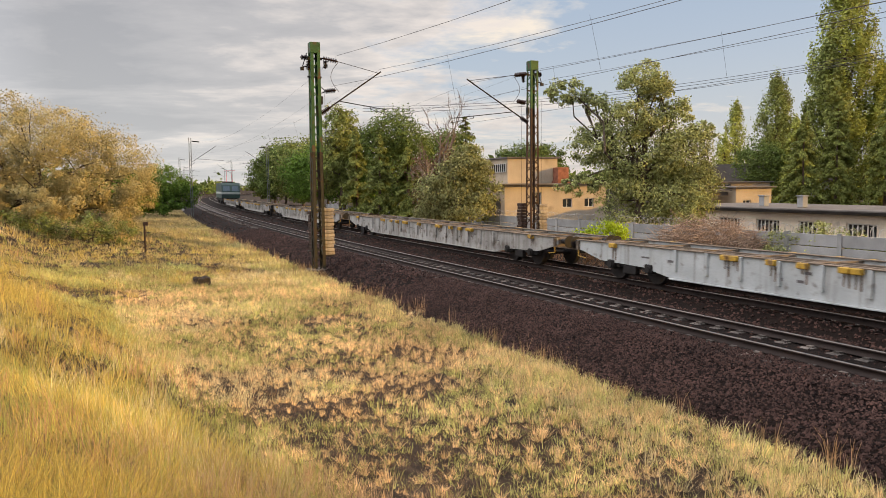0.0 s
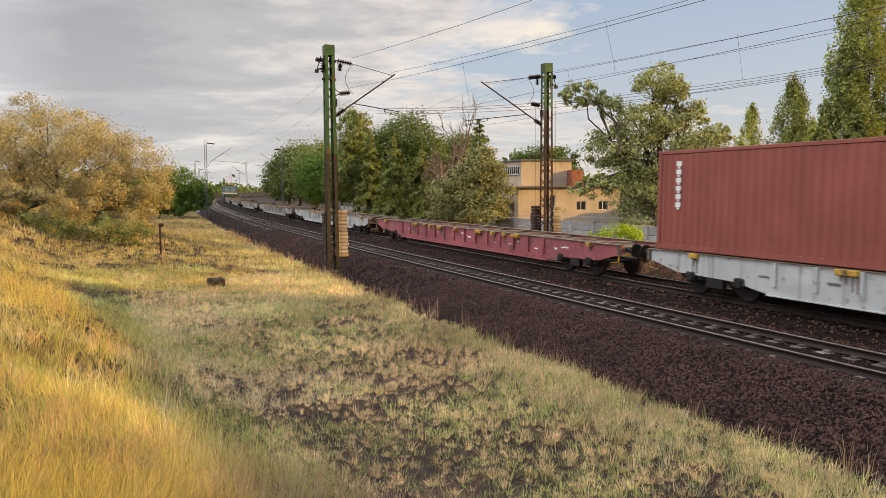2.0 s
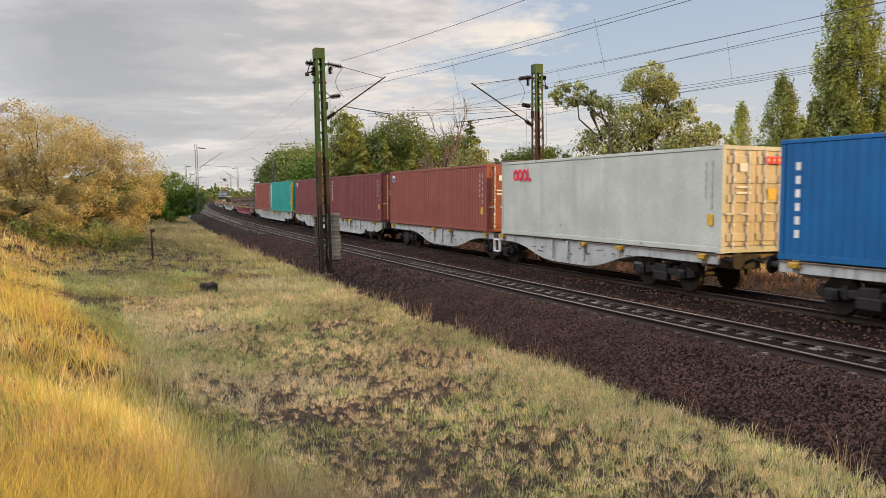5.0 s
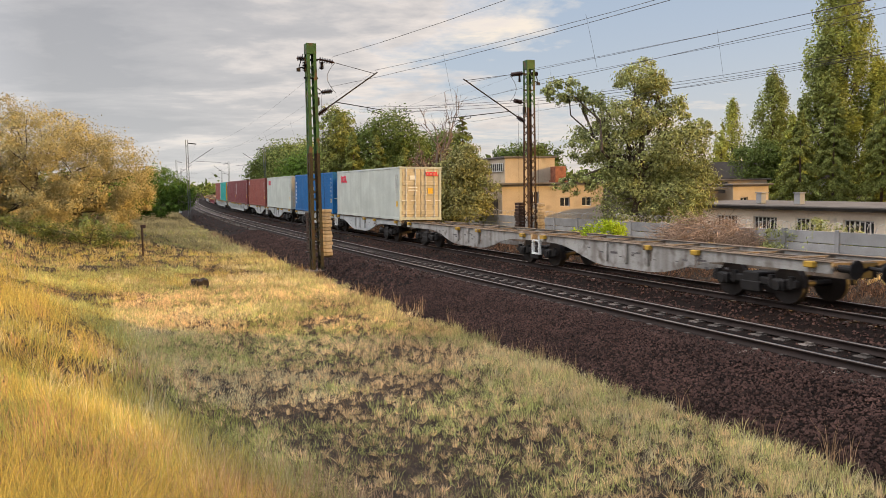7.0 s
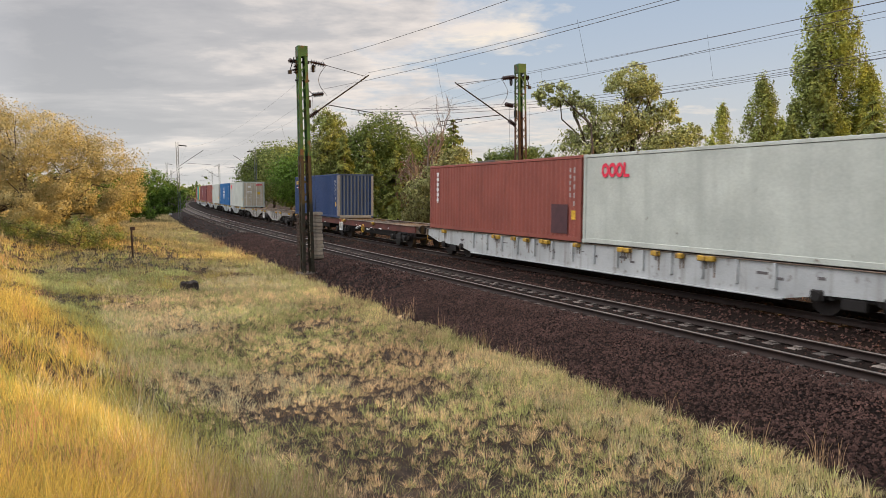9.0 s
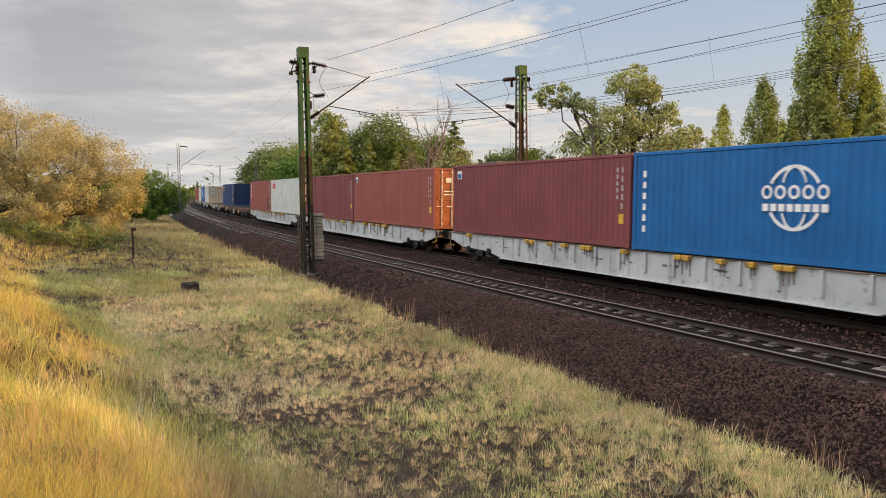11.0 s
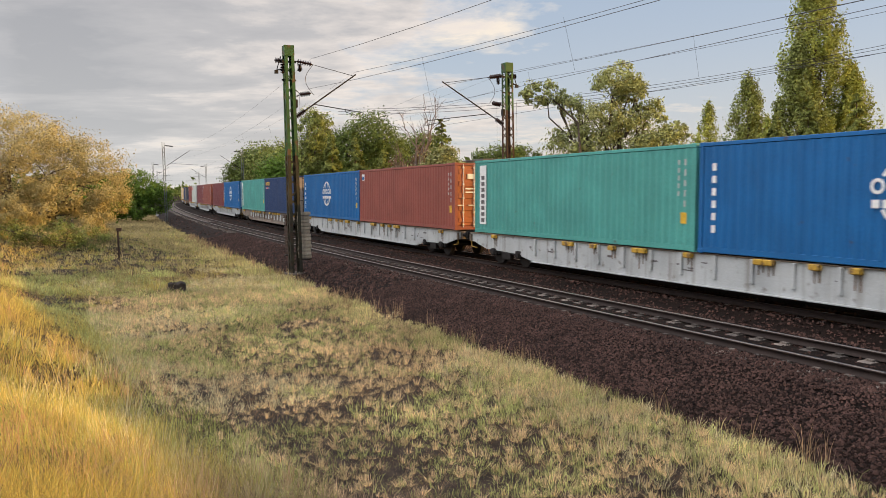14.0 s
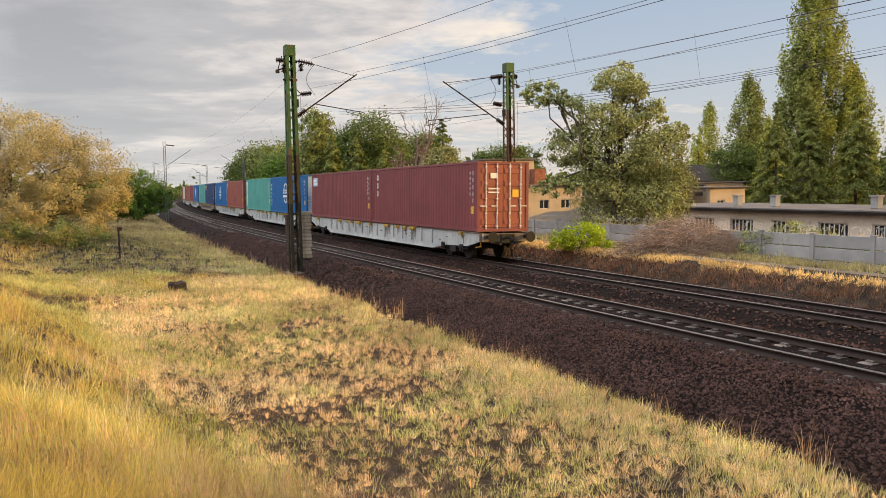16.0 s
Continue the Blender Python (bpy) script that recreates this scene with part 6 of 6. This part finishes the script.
def blades(cx, cy, per, length, spread, lean, width, rng, straight=False):
    """Curved blades in tufts at cx, cy; per tuft arrays of length, spread (radius) and lean."""
    n = len(cx) * per
    rep = lambda a: np.repeat(a, per)
    a = rng.uniform(0, 2 * np.pi, n)
    r = rep(spread) * rng.uniform(0, 1, n) ** 0.7
    x, y = rep(cx) + r * np.cos(a), rep(cy) + r * np.sin(a)
    z = ground_z(x, y) - 0.02
    ln = rep(length) * rng.uniform(0.55, 1.25, n)
    out = rep(lean) * rng.uniform(0.2, 1.3, n)
    da = a + rng.normal(size=n) * 0.5
    dx, dy = np.cos(da) * out, np.sin(da) * out
    w = rep(width) * rng.uniform(0.7, 1.3, n)
    ta = rng.uniform(0, 2 * np.pi, n)
    wx, wy = np.cos(ta) * w, np.sin(ta) * w
    p0 = np.stack([x, y, z], -1)
    bow = 0.5 if straight else 0.35
    p1 = p0 + np.stack([dx * ln * bow, dy * ln * bow, ln * (0.52 if straight else 0.58) * (1 - 0.2 * out)], -1)
    p2 = p0 + np.stack([dx * ln, dy * ln, ln * (1.0 - 0.35 * out)], -1)
    s = np.stack([wx, wy, 0 * wx], -1)
    # far and short blades are single slivers, the rest bend once
    thin = (np.hypot(x, y) > 13) | (ln < 0.09)
    b = ~thin
    v = np.stack([p0[b] - s[b], p0[b] + s[b], p1[b] - s[b] * 0.8, p1[b] + s[b] * 0.8, p2[b]], 1).reshape(-1, 3)
    k = np.arange(b.sum()) * 5
    v3 = np.stack([p0[thin] - s[thin] * 1.2, p0[thin] + s[thin] * 1.2, p2[thin]], 1).reshape(-1, 3)
    k3 = len(v) + np.arange(thin.sum()) * 3
    tri = np.concatenate([np.stack([k + 2, k + 3, k + 4], -1), np.stack([k3, k3 + 1, k3 + 2], -1)])
    return np.concatenate([v, v3]), np.stack([k, k + 1, k + 3, k + 2], -1), tri


def polar(n, r0, r1, a0, a1, rng):
    r = np.exp(rng.uniform(math.log(r0), math.log(r1), n))
    a = rng.uniform(a0, a1, n)
    return r * np.sin(a), r * np.cos(a), r


def meadow(name, label, mt, x, y, r, per, length, spread, lean, width, seed, straight=False):
    rng = np.random.default_rng(seed)
    v, q, t = blades(x, y, per, length, spread, lean, width, rng, straight)
    tagged(finish(name, v, [q, t], mt), label, "grass", kind="stuff")


def spread_over(n, s0, s1, o0, o1, rng):
    s, o = rng.uniform(s0, s1, n), rng.uniform(o0, o1, n)
    x, y = on_track(s, o)
    return x, y, np.hypot(x, y), s, o


def soil_clods():
    """Small dark clods and stones that break up the bare soil between the bunches."""
    rng = np.random.default_rng(15)
    x, y, r, s, o = spread_over(22000, -15, 16, -17.0, -8.2, rng)
    n = len(x)
    base = np.array([[1, 0, 0], [0, 1, 0], [-1, 0, 0], [0, -1, 0], [0, 0, 0.8]], float)
    tri = np.array([[0, 1, 4], [1, 2, 4], [2, 3, 4], [3, 0, 4]])
    a = rng.uniform(0, 6.283, n)
    sh = base[None] * rng.uniform(0.5, 1.4, (n, 5, 1))
    p = np.stack([sh[..., 0] * np.cos(a)[:, None] - sh[..., 1] * np.sin(a)[:, None], sh[..., 0] * np.sin(a)[:, None] + sh[..., 1] * np.cos(a)[:, None], sh[..., 2]], -1)
    p = p * (rng.uniform(0.008, 0.03, (n, 1, 1)) * np.maximum(1, r / 12)[:, None, None]) + np.stack([x, y, ground_z(x, y) - 0.006], -1)[:, None]
    ob = finish("soil_clods", p.reshape(-1, 3), (tri[None] + (np.arange(n) * 5)[:, None, None]).reshape(-1, 3), material("soil_clod", (0.075, 0.058, 0.048), 0.95, vary=0.3, scale=2.0, fine=40, bump=0.4, island=0.85, spec=0.1))
    tagged(ob, "small dark clods and stones on the bare soil", "clods", kind="stuff")


soil_clods()


def grow_grass():
    rng = np.random.default_rng(7)
    lo, hi = radians(-58), radians(56)
    # flat of straw bunches with bare soil between them
    x, y, r, s, o = spread_over(5900, -16, 19, -15.7, -8.05, rng)
    patch = wave(x, y, 0.8, 3.0) + 0.7 * wave(x, y, 2.1, 5.0)
    k = (bank_o(s, o) > -14.7) & (patch > -1.5) & ((s < 14) | (rng.uniform(size=len(s)) < 0.4))
    x, y, r = x[k], y[k], r[k]
    n = len(x)
    size = rng.uniform(0.08, 0.23, n) * (1 + 0.3 * wave(x, y, 0.5, 9.0))
    meadow("straw_tufts", "pale dry bunches of straw on dark soil", G_STRAW, x, y, r, 28, size, size * 0.16, rng.uniform(0.35, 1.05, n), 0.0025 * np.maximum(1, r / 9), 71, True)
    meadow("tuft_thatch", "brown dead thatch at the foot of the straw bunches", grass_mat("thatch", (0.20, 0.115, 0.06), 0.6), x, y, r, 12, size * 0.55, size * 0.5, rng.uniform(0.9, 1.6, n), 0.0034 * np.maximum(1, r / 10), 68, True)
    x, y, r, s, o = spread_over(17500, -16, 22, -18.7, -7.95, rng)
    k = (bank_o(s, o) > -14.9) & (wave(x, y, 0.7, 8.0) + 0.5 * wave(x, y, 1.9, 4.0) > -0.35)
    x, y, r = x[k], y[k], r[k]
    n = len(x)
    meadow("green_tufts", "short grey-green weeds among the straw", grass_mat("grey_green", (0.49, 0.49, 0.19), 0.6), x, y, r, 13, rng.uniform(0.05, 0.25, n) * (1 + 0.35 * wave(x, y, 0.9, 4.0)), rng.uniform(0.04, 0.14, n), rng.uniform(0.4, 1.1, n), 0.0028 * np.maximum(1, r / 9), 72)
    x, y, r, s, o = spread_over(14500, -16, 22, -16.2, -7.95, rng)
    k = (bank_o(s, o) > -14.9) & (wave(x, y, 0.9, 31.0) + 0.6 * wave(x, y, 2.6, 3.0) > -1.8)
    x, y, r = x[k], y[k], r[k]
    n = len(x)
    meadow("litter_grass", "thin short dead grass over the soil", G_LITTER, x, y, r, 11, rng.uniform(0.03, 0.14, n), rng.uniform(0.06, 0.2, n), rng.uniform(0.8, 1.7, n), 0.0026 * np.maximum(1, r / 9), 69, True)
    x, y, r, s, o = spread_over(6800, -16, 22, -15.8, -7.95, rng)
    k = (bank_o(s, o) > -14.8) & (wave(x, y, 0.6, 12.0) > 0.1)
    x, y, r = x[k], y[k], r[k]
    n = len(x)
    meadow("slope_grass", "thin pale grass over the straw flat", G_PALE, x, y, r, 12, rng.uniform(0.12, 0.32, n), rng.uniform(0.03, 0.12, n), rng.uniform(0.3, 0.9, n), 0.0020 * np.maximum(1, r / 9), 70, True)
    # tall golden meadow on the bank and beyond the flat
    x, y, r = polar(36000, 2.2, 85, lo, hi, rng)
    s, o = plan_of(x, y)
    foot = -14.1 - 0.9 * np.clip((7 - s) / 6, 0, 1)
    k = (o < -7.95) & ((bank_o(s, o) < foot + 0.5 * wave(x, y, 0.8, 1.0)) | (o < -15.4 + 0.4 * wave(x, y, 0.9, 1.0)) | (s > 15.5 + 2 * wave(x, y, 0.7, 2.0))) & (wave(x, y, 0.55, 6.0) + 0.6 * wave(x, y, 1.3, 2.0) < 0.95)
    x, y, r, s, o = x[k], y[k], r[k], s[k], o[k]
    n = len(x)
    tall = 0.20 + 0.16 * np.clip((-14.6 - bank_o(s, o)) / 1.6, 0, 1) + 0.12 * wave(x, y, 0.5, 4.0) + 0.09 * wave(x, y, 1.7, 4.0)
    meadow("meadow_grass", "tall golden dry meadow grass in evening light", G_GOLD, x, y, r, 14, np.clip(tall, 0.08, 0.6) * rng.uniform(0.4, 1.5, n), rng.uniform(0.05, 0.22, n), rng.uniform(0.3, 1.3, n), 0.0019 * np.maximum(1, r / 8), 73, True)
    x, y, r = polar(22000, 2.2, 80, lo, hi, rng)
    s, o = plan_of(x, y)
    k = (o < -7.95) & ((bank_o(s, o) < -14.2) | (o < -15.0) | (s > 14)) & (wave(x, y, 0.33, 6.0) + 0.6 * wave(x, y, 1.2, 2.0) > -0.85)
    x, y, r = x[k], y[k], r[k]
    n = len(x)
    meadow("green_meadow", "greener grass among the dry meadow", G_GREEN, x, y, r, 13, rng.uniform(0.10, 0.36, n), rng.uniform(0.06, 0.22, n), rng.uniform(0.3, 1.2, n), 0.0017 * np.maximum(1, r / 7), 74)
    x, y, r = polar(9000, 2.2, 60, lo, hi, rng)
    s, o = plan_of(x, y)
    k = (bank_o(s, o) < -14.4) & (wave(x, y, 0.7, 17.0) > -0.1)
    x, y, r = x[k], y[k], r[k]
    n = len(x)
    meadow("pale_meadow", "pale bleached stalks standing in the meadow", G_PALE, x, y, r, 10, rng.uniform(0.2, 0.55, n), rng.uniform(0.05, 0.22, n), rng.uniform(0.2, 1.0, n), 0.0012 * np.maximum(1, r / 7), 83, True)
    x, y, r = polar(4200, 2.2, 50, lo, hi, rng)
    s, o = plan_of(x, y)
    k = (bank_o(s, o) < -14.2) & (wave(x, y, 0.9, 21.0) > 0.05)
    x, y, r = x[k], y[k], r[k]
    n = len(x)
    meadow("reddish_grass", "reddish seeding grass in the meadow", grass_mat("reddish", (0.52, 0.31, 0.18)), x, y, r, 16, rng.uniform(0.25, 0.55, n), rng.uniform(0.06, 0.2, n), rng.uniform(0.2, 0.9, n), 0.0013 * np.maximum(1, r / 7), 78)
    # a haze of pinkish seed heads before the bank's foot
    n = 420
    x, y = rng.normal(-1.5, 0.9, n), rng.normal(5.9, 1.1, n)
    r = np.hypot(x, y)
    k = (r > 3.2) & (r < 9)
    meadow("seeding_grass", "fine pinkish grass gone to seed", grass_mat("seeding", (0.44, 0.31, 0.20), 0.5), x[k], y[k], r[k], 13, rng.uniform(0.2, 0.5, k.sum()), rng.uniform(0.06, 0.2, k.sum()), rng.uniform(0.3, 1.1, k.sum()), np.full(k.sum(), 0.0022), 66, True)
    # the meadow further along the line
    x, y, r, s, o = spread_over(15000, 14, 125, -34, -8.0, rng)
    n = len(x)
    meadow("far_meadow", "pale dry grass along the line", grass_mat("far", (0.50, 0.40, 0.19)), x, y, r, 9, rng.uniform(0.12, 0.42, n), rng.uniform(0.1, 0.35, n), rng.uniform(0.3, 0.9, n), 0.0022 * np.maximum(1, r / 7), 82)
    # fringe along the ballast
    n = 4600
    s = rng.uniform(-14, 60, n)
    o = -7.95 - np.abs(rng.normal(size=n)) * 0.8 - 0.3 * np.sin(s * 1.3) + 0.12 * np.sin(s * 4.1)
    x, y = on_track(s, o)
    r = np.hypot(x, y)
    k = (r > 2.5) & (wave(x, y, 1.3, 3.0) > -0.6)
    meadow("verge_grass", "pale grass fringe along the ballast", grass_mat("verge", (0.60, 0.52, 0.24), 0.55), x[k], y[k], r[k], 15, rng.uniform(0.05, 0.24, k.sum()), rng.uniform(0.04, 0.14, k.sum()), rng.uniform(0.3, 0.85, k.sum()), 0.0024 * np.maximum(1, r[k] / 7), 75)
    n = 260
    s = rng.uniform(-12, 50, n)
    o = -7.7 - np.abs(rng.normal(size=n)) * 0.5
    x, y = on_track(s, o)
    r = np.hypot(x, y)
    meadow("russet_weeds", "dry russet weed stalks at the ballast edge", G_RUSSET, x, y, r, 9, rng.uniform(0.2, 0.62, n), rng.uniform(0.02, 0.08, n), rng.uniform(0.1, 0.5, n), 0.002 * np.maximum(1, r / 8), 76)
    # far side: russet growth on the cutting's face, tawny grass on its crest, a bare path, weeds at the fence
    for name, label, mt, n, o0, o1, h0, h1, seed in (
        ("cutting_growth", "reddish brown dry growth on the cutting face", grass_mat("cutting", (0.30, 0.165, 0.095)), 5200, 4.2, 5.0, 0.06, 0.26, 77),
        ("bank_grass", "dry tawny grass along the crest of the bank", grass_mat("tawny", (0.80, 0.56, 0.24)), 7000, 4.95, 6.6, 0.06, 0.30, 79),
        ("fence_weeds", "tawny grass and weeds at the fence", grass_mat("fence", (0.52, 0.43, 0.19)), 4200, 7.6, 9.5, 0.1, 0.42, 80)):
        x, y, r, s, o = spread_over(n, -16, 95, o0, o1, rng)
        k = (wave(x, y, 0.6, seed) > -0.75) & ((o < 5.45 + 0.12 * np.clip(s - 2, 0, 10)) | (seed != 79))
        x, y, r = x[k], y[k], r[k]
        n = len(x)
        meadow(name, label, mt, x, y, r, 13, rng.uniform(h0, h1, n), rng.uniform(0.06, 0.2, n), rng.uniform(0.3, 0.9, n), 0.0026 * np.maximum(1, r / 7), seed)


grow_grass()


def far_path():
    ss = np.arange(-30, 120, 1.5)
    rows = []
    for s in ss:
        for o in (6.75, 6.95, 7.2, 7.45, 7.7):
            x, y = on_track(s, o + 0.15 * math.sin(s * 0.4))
            rows.append((x, y, float(ground_z(x, y)) + (0.03 if 6.8 < o < 7.6 else -0.03)))
    idx = np.arange(len(rows)).reshape(len(ss), 5)
    f = np.stack([idx[:-1, :-1], idx[:-1, 1:], idx[1:, 1:], idx[1:, :-1]], -1).reshape(-1, 4)
    ob = finish("path", np.array(rows), f[:, ::-1], material("pale_path", (0.19, 0.14, 0.09), 0.95, vary=0.35, scale=0.7, fine=14, bump=0.5), smooth=True)
    tagged(ob, "pale trodden dirt path along the fence", "path", kind="structure")


far_path()


# ---- movement ----
def motions():
    """The whole train runs away along the bend at an even speed; rows of at most half a second."""
    times = [0.5 * i for i in range(33)]
    for ob, s0, z in MOVING:
        half = 6.1 if ob.name.startswith("shipping") else 0.0
        rows = []
        for t in times:
            mid = s0 + half + SPEED * t
            rows.append((t, track_pose(mid, 0.0, 0.0) @ Matrix.Translation((-half, 0, z))))
        walk(ob, rows)


motions()
